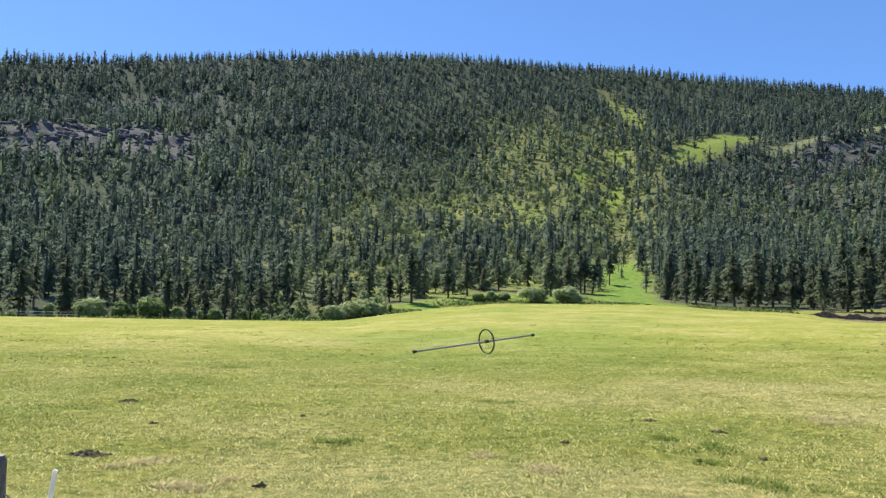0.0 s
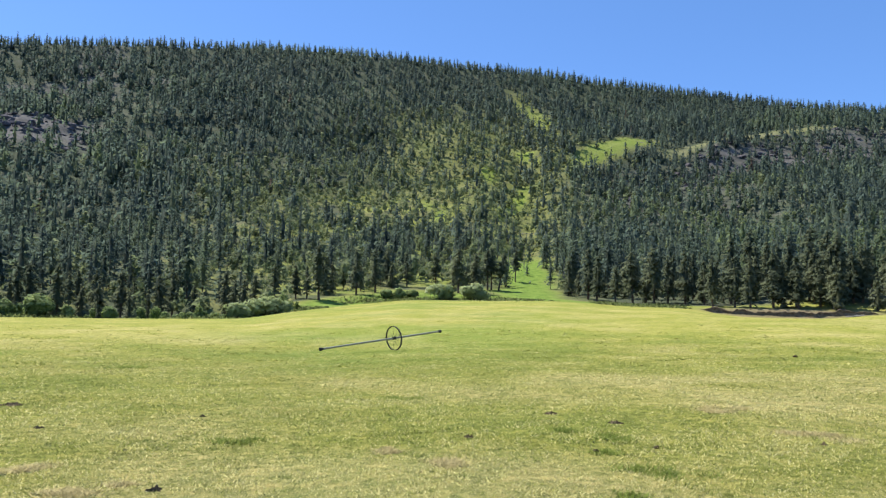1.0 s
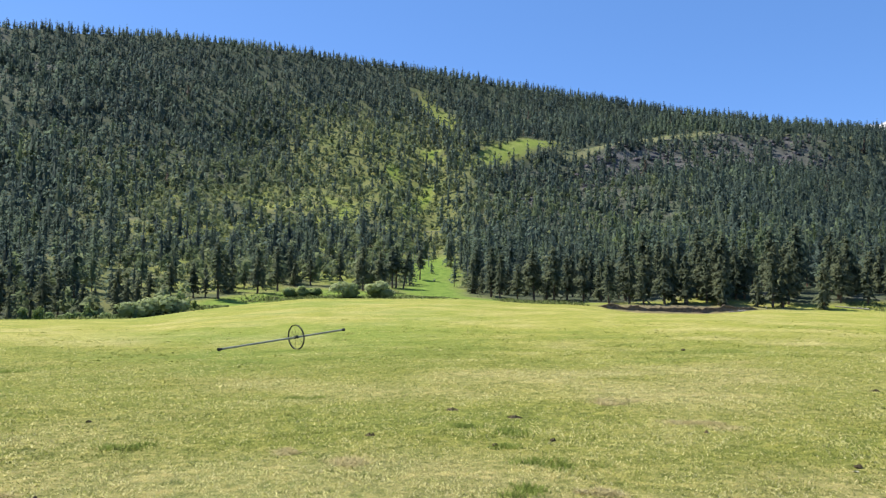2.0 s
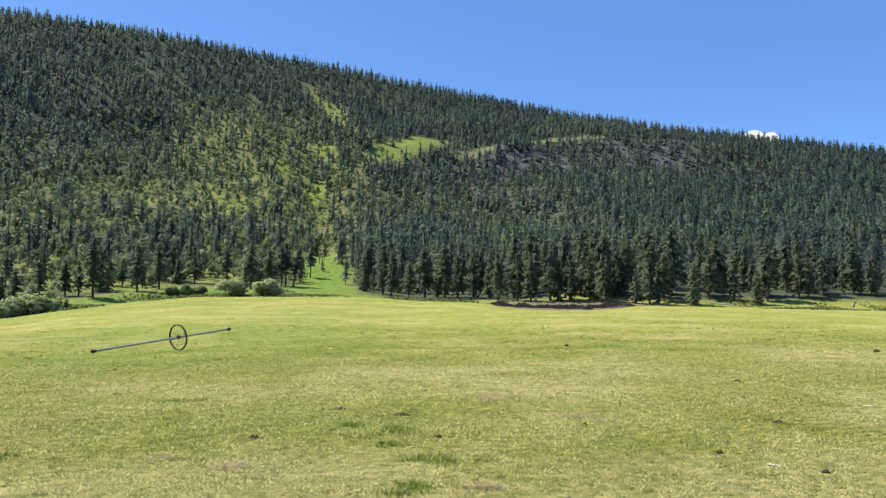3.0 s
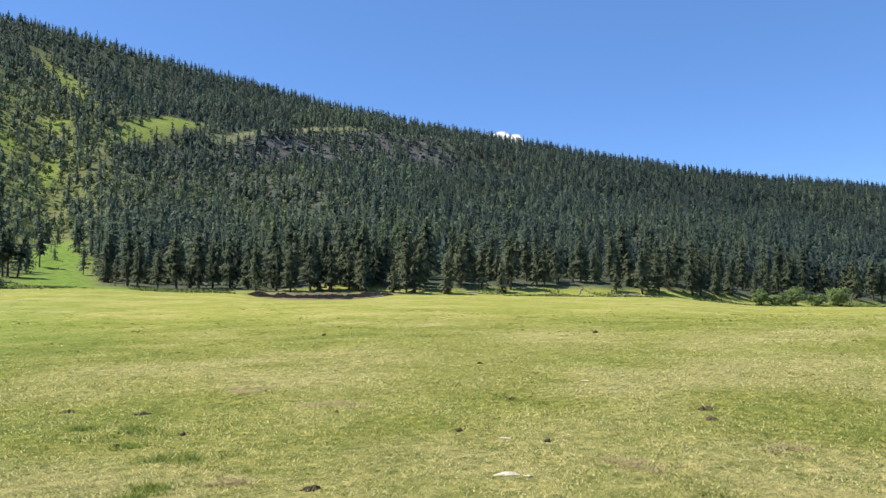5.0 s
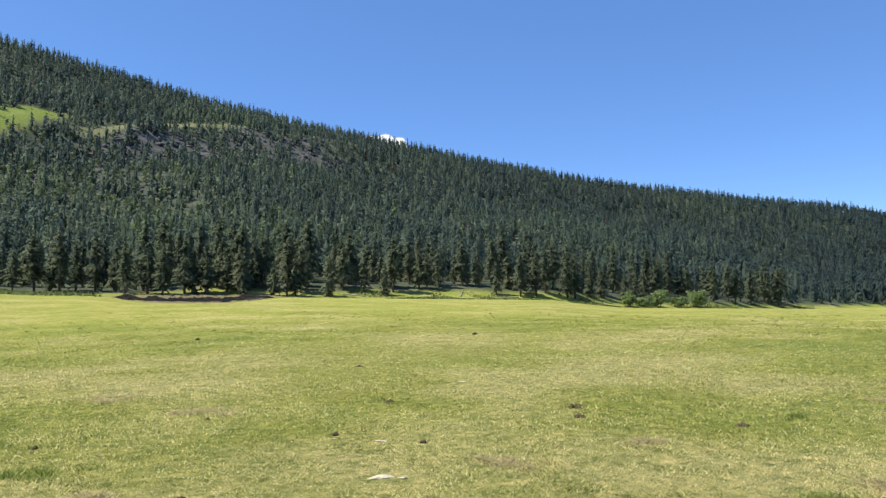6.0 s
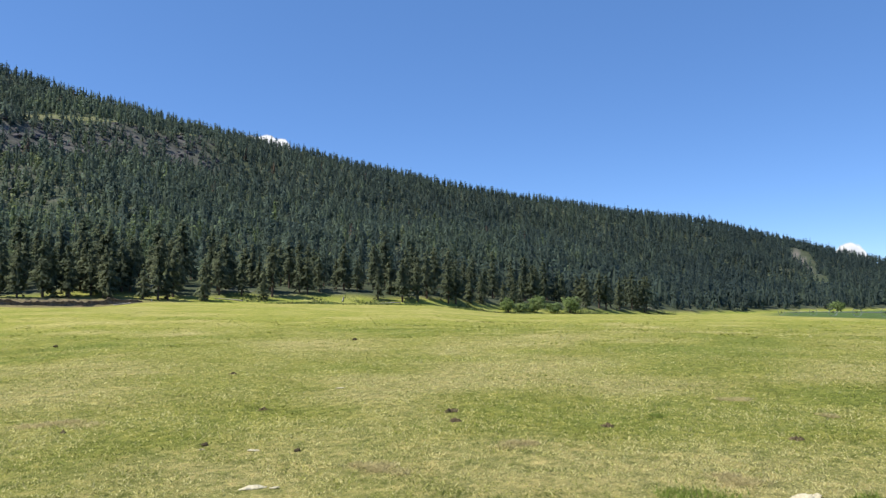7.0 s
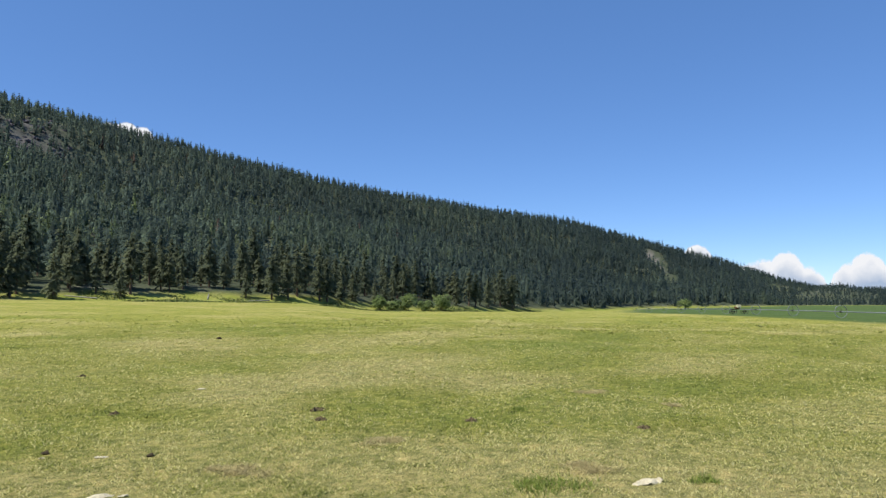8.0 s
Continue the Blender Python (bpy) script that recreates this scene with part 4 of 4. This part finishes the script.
def stranded_wheel():
    thing = new("irrigation_wheel")
    c, left, right = at(3.52, 52.0), toward(-2.19) * 48.4, toward(7.15) * 54.9
    radius = 0.86
    hub = Vector((c.x, c.y, c.z + radius))
    span = right - left
    flat = Vector((span.x, span.y, 0)).normalized()
    rise = 0.098
    axis = Vector((flat.x, flat.y, rise)).normalized()
    l_end = hub - axis * (Vector((c.x, c.y, 0)) - Vector((left.x, left.y, 0))).length
    r_end = hub + axis * (Vector((right.x, right.y, 0)) - Vector((c.x, c.y, 0))).length
    bm = bmesh.new()
    tube(bm, l_end, r_end, 0.068, sides=16)
    pipe = part("pipe", bm, M_ALU, thing, "grey aluminium pipe")
    for end, s in ((l_end, 1), (r_end, -1)):
        bm = bmesh.new()
        tube(bm, end - axis * 0.02 * s, end + axis * 0.10 * s, 0.115, sides=14)
        tube(bm, end + axis * 0.10 * s, end + axis * 0.24 * s, 0.088, sides=14)
        part("coupling", bm, M_STEEL, pipe)
    bm = bmesh.new()
    up = hub + axis * 0.5
    tube(bm, up, up + Vector((0, 0, 0.17)), 0.02, sides=8)
    tube(bm, up + Vector((-0.06, 0, 0.17)), up + Vector((0.07, 0, 0.2)), 0.018, sides=8)
    part("sprinkler", bm, M_STEEL, pipe)
    wheel_parts(thing, hub, axis, radius, 16, M_STEEL)
    tagged(thing, "spoked steel irrigation wheel on a tilted aluminium pipe in the pasture", "irrigation wheel")


stranded_wheel()


def carriage_parts(thing, mid, along, side):
    base = Vector((mid.x, mid.y, ground_z(mid.x, mid.y)))
    bm = bmesh.new()
    for s in (-1, 1):
        tube(bm, base + along * 0.5 * s + side * 0.9 + Vector((0, 0, 0.75)), base + along * 0.5 * s - side * 0.9 + Vector((0, 0, 0.75)), 0.05, sides=6)
    for s in (-1, 1):
        tube(bm, base + along * 0.5 + side * 0.9 * s + Vector((0, 0, 0.75)), base - along * 0.5 + side * 0.9 * s + Vector((0, 0, 0.75)), 0.05, sides=6)
    for s in (-1, 1):
        tube(bm, base + along * 0.5 * s + Vector((0, 0, 0.75)), base + along * 0.3 * s + Vector((0, 0, 1.2)), 0.04, sides=6)
    frame_part = part("carriage_frame", bm, M_STEEL, thing, "rusty carriage frame")
    bm = bmesh.new()
    rot = Matrix((along, side, Vector((0, 0, 1)))).transposed().to_4x4()
    bmesh.ops.create_cube(bm, size=1, matrix=Matrix.Translation(base + Vector((0, 0, 1.25))) @ rot @ Matrix.Diagonal((0.8, 0.6, 0.5, 1)))
    bmesh.ops.bevel(bm, geom=bm.edges[:], offset=0.09, segments=2, affect="EDGES")
    part("engine_cover", bm, M_CREAM, frame_part, "cream engine cover")
    bm = bmesh.new()
    bmesh.ops.create_cube(bm, size=1, matrix=Matrix.Translation(base + along * 0.6 + Vector((0, 0, 1.0))) @ rot @ Matrix.Diagonal((0.7, 0.7, 0.35, 1)))
    bmesh.ops.bevel(bm, geom=bm.edges[:], offset=0.06, segments=2, affect="EDGES")
    part("gear_case", bm, M_RUST, frame_part, "rust-brown gear case")
    for s in (-1, 1):
        for e in (-1, 1):
            c = base + along * 0.5 * s + side * 0.9 * e + Vector((0, 0, 0.4))
            wheel_parts(thing, c, along, 0.4, 8, M_STEEL)


M_ALU_PALE = plain_material("weathered_aluminium", (0.31, 0.33, 0.33), (0.19, 0.2, 0.2), 4.0, 0.5, 0.5, 0.3)
M_CREAM = plain_material("cream_paint", (0.62, 0.58, 0.38), (0.45, 0.41, 0.27), 3.0, 0.5, 0.4)
M_RUST = plain_material("rusty_steel", (0.2, 0.1, 0.06), (0.09, 0.05, 0.035), 6.0, 0.85, 0.2)


def far_line():
    thing = new("wheel_line")
    start, along, gap = Vector((96.8, -15.3, 0)), Vector((0.947, 0.321, 0)), 12.15
    side = along.cross(Vector((0, 0, 1)))
    hubs = []
    for k in range(-2, 9):
        p = start + along * gap * k
        hubs.append(Vector((p.x, p.y, ground_z(p.x, p.y) + 0.74)))
    for a, b in zip(hubs, hubs[1:]):
        bm = bmesh.new()
        tube(bm, a, b, 0.065, sides=10)
        q = (a + b) / 2
        pipe = part("pipe", bm, M_ALU_PALE, thing, "pale aluminium pipe")
        bm = bmesh.new()
        tube(bm, q, q + Vector((0, 0, 0.2)), 0.03, sides=6)
        part("sprinkler", bm, M_ALU_PALE, pipe)
    for h in hubs:
        wheel_parts(thing, h, along, 0.74, 10, M_ALU_PALE)
    carriage_parts(thing, hubs[5] * 0.55 + hubs[4] * 0.45, along, side)
    tagged(thing, "wheeled aluminium irrigation pipe with a cream engine carriage, far field", "irrigation line")


far_line()


# ---- fence remains near the camera, and the rail fence at the far left ----
def fence_post():
    thing = new("fence_post")
    p = at(-30.78, 5.75)
    bm = bmesh.new()
    n, rows = 14, []
    for z, r in ((-0.3, 0.072), (0.3, 0.07), (0.8, 0.068), (1.2, 0.067), (1.235, 0.062), (1.25, 0.05)):
        rows.append([bm.verts.new(p + Vector(((r + 0.004 * math.sin(3 * i + 7 * z)) * math.cos(2 * math.pi * i / n), (r + 0.004 * math.cos(5 * i)) * math.sin(2 * math.pi * i / n), z))) for i in range(n)])
    for a, b in zip(rows, rows[1:]):
        for i in range(n):
            bm.faces.new((a[i], a[(i + 1) % n], b[(i + 1) % n], b[i]))
    part("post", bm, M_POST, thing)
    # flat top disc in paler wood: the sunlight on it is in the colour
    bm = bmesh.new()
    bmesh.ops.create_circle(bm, cap_ends=True, segments=14, radius=0.052, matrix=Matrix.Translation(p + Vector((0, 0, 1.2515))))
    part("lit_top", bm, M_PALE_WOOD, thing, "flat top coloured pale as sunlit")
    bm = bmesh.new()
    pts = [p + Vector((0.07 + 0.03 * k, -0.01 * k, 1.0 - 0.012 * k * k)) for k in range(9)]
    for a, b in zip(pts, pts[1:]):
        tube(bm, a, b, 0.004, sides=5)
        for k in (-1, 1):
            tube(bm, b + Vector((-0.012, 0.0, 0.014 * k)), b + Vector((0.012, 0.008, -0.014 * k)), 0.002, sides=4)
    part("wire", bm, M_ALU, thing, "loose end of barbed wire")
    tagged(thing, "dark weathered round fence post with loose barbed wire", "fence post")


fence_post()


def stake():
    p = at(-28.75, 5.6)
    bm = bmesh.new()
    top = toward(-27.25) * 5.6 + Vector((0, 0, 1.175))
    axis = (top - p).normalized()
    m = axis.to_track_quat("Z", "Y").to_matrix().to_4x4()
    length = (top - p).length
    bmesh.ops.create_cube(bm, size=1, matrix=Matrix.Translation(p + axis * (length / 2 - 0.1)) @ m @ Matrix.Diagonal((0.05, 0.03, length + 0.2, 1)))
    bmesh.ops.bevel(bm, geom=bm.edges[:], offset=0.006, segments=2, affect="EDGES")
    tagged(part("stake", bm, M_STAKE), "white leaning wooden stake beside the fence post", "stake")


stake()


def rail_fence():
    thing = new("rail_fence")
    spots = [at(a, 172 + 0.4 * (a + 33)) for a in np.arange(-32.5, -26.4, 1.0)]
    for q in spots:
        bm = bmesh.new()
        tube(bm, q - Vector((0, 0, 0.3)), q + Vector((0, 0, 1.35)), 0.09, 0.075, 8)
        part("post", bm, M_PALE_WOOD, thing)
    for a, b in zip(spots, spots[1:]):
        for h in (0.6, 1.15):
            bm = bmesh.new()
            tube(bm, a + Vector((0, 0, h)), b + Vector((0, 0, h + 0.05)), 0.06, 0.05, 7)
            part("rail", bm, M_PALE_WOOD, thing)
    tagged(thing, "grey weathered wooden rail fence along the forest edge", "fence")


rail_fence()


# ---- clouds: a distant backdrop of soft cumulus low over the skyline ----
def cloud_material():
    m = bpy.data.materials.new("cloud")
    m.use_nodes = True
    n, l = m.node_tree.nodes, m.node_tree.links
    n.remove(n["Principled BSDF"])
    co = n.new("ShaderNodeTexCoord").outputs["Object"]
    puff, wisp = noise_tex(n, l, co, 0.006, 6, 0.6), noise_tex(n, l, co, 0.02, 5, 0.6)
    body = attribute(n, "body")
    rough = maths(n, l, "ADD", maths(n, l, "MULTIPLY", maths(n, l, "SUBTRACT", puff, 0.5), 1.5), maths(n, l, "MULTIPLY", maths(n, l, "SUBTRACT", wisp, 0.5), 0.5))
    cover = ramp(n, l, maths(n, l, "ADD", body, rough), [(0.36, (0, 0, 0)), (0.56, (1, 1, 1))])
    shade = ramp(n, l, maths(n, l, "ADD", attribute(n, "lift"), maths(n, l, "MULTIPLY", maths(n, l, "SUBTRACT", puff, 0.5), 0.9)), [(0.2, (0.36, 0.45, 0.6)), (0.75, (0.8, 0.81, 0.84))])
    glow = n.new("ShaderNodeEmission")
    l.new(shade, glow.inputs[0])
    glow.inputs[1].default_value = 0.86
    clear = n.new("ShaderNodeBsdfTransparent")
    mix = n.new("ShaderNodeMixShader")
    l.new(cover, mix.inputs[0])
    l.new(clear.outputs[0], mix.inputs[1])
    l.new(glow.outputs[0], mix.inputs[2])
    l.new(mix.outputs[0], n["Material Output"].inputs[0])
    return m


M_CLOUD = cloud_material()


def cloud(az0, az1, el0, el1, humps, label):
    """A curved sheet of cloud 4400 m off; humps: centre, half-width and height as shares."""
    far, na, ne = 4400.0, 60, 24
    u, w = np.meshgrid(np.linspace(0, 1, na), np.linspace(0, 1, ne))
    az, el = np.radians(az0 + (az1 - az0) * u), np.radians(el0 + (el1 - el0) * w)
    v = np.column_stack((far * np.sin(az).ravel(), far * np.cos(az).ravel(), far * np.tan(el).ravel()))
    top = np.max([h * np.clip(1 - ((u - c) / k) ** 2, 0, None) ** 0.5 for c, k, h in humps], axis=0)
    side = np.minimum(step(0, 0.08, u), step(1, 0.92, u))
    body = np.clip((top - w) * 3.2, -0.6, 0.7) * side - 0.4 * (1 - side) + 0.25
    i, j = np.meshgrid(np.arange(na - 1), np.arange(ne - 1))
    k = (j * na + i).ravel()
    me = arrays_mesh("cloud", v, np.stack((k, k + 1, k + na + 1, k + na), -1), M_CLOUD, smooth=True)
    for name, values in (("body", body), ("lift", w / np.maximum(top, 0.2))):
        me.attributes.new(name, "FLOAT", "POINT").data.foreach_set("value", np.clip(values, -1, 2).ravel().astype(np.float32))
    ob = tagged(new("backdrop", me), label, "cloud", kind="structure")
    ob.visible_shadow = False


cloud(44.0, 48.8, 10.8, 13.1, [(0.3, 0.22, 0.76), (0.52, 0.28, 0.84), (0.74, 0.22, 0.7)], "small white cumulus cloud behind the wooded ridge")
cloud(88.2, 91.2, 2.1, 4.5, [(0.45, 0.4, 0.78)], "small white cumulus cloud behind the wooded ridge")
cloud(91.2, 98.6, 0.2, 3.9, [(0.2, 0.2, 0.58), (0.36, 0.26, 0.72), (0.58, 0.2, 0.84), (0.74, 0.2, 0.54)], "heaped white cumulus cloud low over the far hills")
cloud(97.2, 108.0, 0.2, 3.9, [(0.2, 0.11, 0.58), (0.31, 0.13, 0.8), (0.62, 0.28, 0.66)], "heaped white cumulus cloud low over the far hills")


# ---- marks in the near pasture ----
def soil_mound(x, y, size):
    """Crumbled molehill: a low heap with clods."""
    bm = bmesh.new()
    rings, turns, rows = 11, 34, []
    for i in range(1, rings + 1):
        row = []
        for j in range(turns):
            a, q = 6.2832 * j / turns, i / rings
            reach = size * 0.36 * q * (1 + 0.9 * noise.noise(Vector((math.cos(a) * 2.6 + x, math.sin(a) * 2.6 + y, 0))))
            px, py = x + 1.2 * reach * math.cos(a), y + 0.85 * reach * math.sin(a)
            crumb = noise.noise(Vector((px * 22, py * 22, 3))) + 0.6 * noise.noise(Vector((px * 55, py * 55, 9)))
            h = (1 - q * q) * (0.016 + 0.05 * size) + 0.05 * crumb * (1 - q ** 4) - 0.02 * q ** 3
            row.append(bm.verts.new((px, py, ground_z(px, py) + h)))
        rows.append(row)
    top = bm.verts.new((x, y, ground_z(x, y) + 0.02 + 0.05 * size))
    for j in range(turns):
        bm.faces.new((top, rows[0][j], rows[0][(j + 1) % turns]))
        for p, q in zip(rows, rows[1:]):
            bm.faces.new((p[j], q[j], q[(j + 1) % turns], p[(j + 1) % turns]))
    tagged(part("soil_mound", bm, M_MOUND), "crumbled dark molehill in the short grass", "molehill", "molehills in the pasture")


for x, y, w in ((-5.32, 11.25, 0.68), (-7.77, 18.44, 0.62), (-5.66, 14.59, 0.26), (-2.98, 16.12, 0.2), (-2.25, 9.38, 0.24), (2.19, 12.95, 0.26), (4.57, 16.1, 0.42),
                (4.94, 7.43, 0.3), (13.28, 6.94, 0.46), (12.28, 6.31, 0.43), (8.35, 12.04, 0.18), (5.53, 14.64, 0.36), (11.81, 10.59, 0.3),
                (13.18, 3.7, 0.4), (13.56, 0.7, 0.4), (16.92, 16.72, 0.35)):
    soil_mound(x, y, w)


def dung(x, y, size):
    bm = bmesh.new()
    for k, (rad, h) in enumerate(((0.5, 0.16), (0.36, 0.3), (0.2, 0.42))):
        bmesh.ops.create_icosphere(bm, subdivisions=2, radius=size * rad * 1.2, matrix=Matrix.Translation((x + 0.01 * k, y, ground_z(x, y) + size * h)) @ Matrix.Diagonal((1, 1, 0.4, 1)))
    for v in bm.verts:
        v.co += noise.noise_vector(v.co * 30) * 0.012
    tagged(part("cow_pat", bm, M_DUNG), "small dark dried cow pat in the grass", "cow pat")


for x, y, w in ((4.05, 11.59, 0.09), (5.19, 11.85, 0.09), (8.7, 8.89, 0.1), (9.02, 7.25, 0.09), (33.0, 24.0, 0.25), (24.0, 37.0, 0.22)):
    dung(x, y, w)


def pale_stone(x, y, size):
    bm = bmesh.new()
    rot = Matrix.Rotation(-0.75, 4, "Z")
    bmesh.ops.create_icosphere(bm, subdivisions=4, radius=size * 0.5, matrix=Matrix.Translation((x, y, ground_z(x, y) + 0.012)) @ rot @ Matrix.Diagonal((1.25, 0.5, 0.13, 1)))
    for v in bm.verts:
        v.co += noise.noise_vector(v.co * 9) * 0.05 * size * 2 + noise.noise_vector(v.co * 31) * 0.012
    tagged(part("stone", bm, M_STONE), "flat pale cream stone lying in the grass", "stone")


for x, y, w in ((7.17, 6.36, 0.3), (7.29, 6.12, 0.1), (8.76, 7.89, 0.16), (8.43, 8.66, 0.08), (9.65, 0.36, 0.38), (15.4, 11.38, 0.2)):
    pale_stone(x, y, w)


def tuft(x, y, size, material, label, count, tall, flat, name, category):
    r5 = np.random.default_rng(int(abs(x * 1000 + y * 77)))
    lobe = r5.integers(0, 5, count)
    cx, cy = size * r5.normal(0, 0.32, 5), size * r5.normal(0, 0.32, 5)
    spread = size * r5.uniform(0.1, 0.24, 5)
    px, py = x + cx[lobe] + spread[lobe] * r5.normal(0, 1, count), y + cy[lobe] + spread[lobe] * r5.normal(0, 1, count)
    v, f, t, soft = blades(px, py, tall * r5.uniform(0.5, 1.1, count), np.full(count, 0.015), r5.random(count), flat, r5)
    tagged(new(name, arrays_mesh(name, v, f, material, t, True, soft)), label, category, kind="stuff")


for x, y, w in ((-1.73, 12.74, 0.6), (1.36, 19.58, 0.7), (4.08, 13.66, 0.55), (4.68, 12.73, 0.65), (4.12, 11.45, 0.4), (4.71, 9.81, 0.55), (4.17, 10.12, 0.4),
                (-9.42, 33.15, 1.6), (3.44, 8.5, 0.7), (8.89, 1.49, 0.8), (10.05, -0.24, 0.25), (14.6, 3.2, 0.4)):
    tuft(x, y, w, M_TUFT, "lush dark green grass tuft in the grazed pasture", int(800 * w), 0.085, 0.8, "grass_tuft", "grass tuft")
for x, y, w in ((-4.36, 10.89, 0.6), (0.66, 11.68, 0.36), (1.47, 10.57, 0.6), (4.33, 8.44, 0.4), (8.7, 5.43, 0.6), (8.83, 13.09, 0.9), (8.82, 16.43, 1.0),
                (16.57, 0.36, 0.34), (10.21, 1.09, 0.6), (10.88, 4.4, 0.6), (18.05, 2.08, 0.6), (-3.2, 9.3, 0.7)):
    tuft(x, y, w, M_STRAW, "patch of dead straw-coloured grass in the pasture", int(2600 * w), 0.05, 1.8, "dry_patch", "dead grass")


def grass():
    """Short grazed sward over the near pasture."""
    n = 860000
    r5 = np.random.default_rng(5)
    r, az = 5.2 * (90 / 5.2) ** (r5.random(n) ** 1.1), np.radians(r5.uniform(-36, 104, n))
    px, py = r * np.sin(az), r * np.cos(az)
    grow = (r / 9) ** 0.62
    dry = covers(px, py)[0]["dry"]
    clump = 0.5 + 0.5 * rough_field(px, py, 0.5, 91, 2)
    patch = rough_field(px, py, 2.0, 95, 3)
    keep = r5.random(n) < (0.35 + 0.65 * clump) * step(90, 45, r)
    tint = np.where(r5.random(n) < (0.1 + 0.4 * dry ** 1.5 + 0.4 * patch) * (1 - 0.6 * step(25, 70, r)), r5.uniform(0.85, 1.0, n), np.clip(0.0 + 0.85 * dry + 0.7 * patch + 0.08 * step(25, 70, r) + r5.normal(0, 0.46, n) * (1.2 - 0.5 * step(12, 60, r)), 0, 1))
    tall = (0.016 + 0.03 * r5.random(n)) * (0.6 + 0.8 * clump) * grow ** 0.3 * (0.7 + 0.3 * step(6, 14, r))
    v, f, t, soft = blades(px[keep], py[keep], tall[keep], (0.013 * grow ** 1.1)[keep], tint[keep], 1.25, r5)
    tagged(new("grass", arrays_mesh("grass", v, f, M_GRASS, t, True, soft)), "short grazed yellow-green pasture grass", "grass", kind="stuff")


grass()


def tussocks():
    """Coarse tussocks that the cattle leave, out to the field's edge."""
    r8 = np.random.default_rng(61)
    n = 15000
    r, az = 34 * (250 / 34) ** r8.random(n), r8.uniform(-36, 103, n)
    px, py = r * np.sin(np.radians(az)), r * np.cos(np.radians(az))
    clump = rough_field(px, py, 6, 93, 3)
    keep = (r8.random(n) < (0.12 + 0.5 * step(0.0, 0.6, clump)) * step(30, 60, r) * (1 - 0.85 * step(80, 130, r))) & (r < edge_of(az) - 4) & (covers(px, py)[0]["crop"] < 0.1)
    px, py, r, clump = px[keep], py[keep], r[keep], clump[keep]
    m = 6
    k = np.repeat(np.arange(len(px)), m)
    wide = (0.16 + 0.3 * r8.random(len(px))) * (0.7 + r / 130)
    qx, qy = px[k] + wide[k] * r8.normal(0, 0.7, len(k)), py[k] + wide[k] * r8.normal(0, 0.7, len(k))
    kind = r8.random(len(px))
    tint = np.where(kind < 0.6, 0.2 + 0.4 * kind, 0.7 + 0.3 * r8.random(len(px)))[k]
    tall = (0.035 + 0.05 * r8.random(len(k))) * np.where(tint > 0.6, 0.6, 1.0)
    v, f, t, soft = blades(qx, qy, tall, wide[k] * 0.6, tint, 0.8, r8)
    tagged(new("tussocks", arrays_mesh("tussocks", v, f, M_GRASS, t, True, soft)), "coarse darker tussocks dotted over the grazed pasture", "grass", kind="stuff")


tussocks()


def fallen_log(az, r, turn, length, radius):
    thing = new("fallen_log")
    p = at(az, r)
    d = Vector((math.cos(turn), math.sin(turn), 0))
    q = p + d * length
    q.z = ground_z(q.x, q.y)
    lift = Vector((0, 0, radius * 0.8))
    bm = bmesh.new()
    tube(bm, p + lift, q + lift, radius, radius * 0.6, 10)
    part("trunk", bm, M_PALE_WOOD, thing)
    for k in range(4):
        a = p.lerp(q, 0.3 + 0.17 * k) + lift
        bm = bmesh.new()
        tube(bm, a, a + Vector((0.5 * math.sin(k * 2.1), 0.5 * math.cos(k * 1.7), 0.7)), radius * 0.25, radius * 0.1, 6)
        part("branch_stub", bm, M_PALE_WOOD, thing)
    tagged(thing, "bleached fallen log lying at the forest edge", "log")


for az, r, turn, length, radius in ((37.2, 231, 2.6, 4.5, 0.22), (38.6, 236, 0.9, 3.2, 0.14), (45.0, 248, 2.2, 9, 0.22), (52.5, 258, 0.6, 8, 0.22), (57.0, 266, 2.8, 9, 0.22), (88.3, 690, 0.7, 18, 0.4)):
    fallen_log(az, r, turn, length, radius)
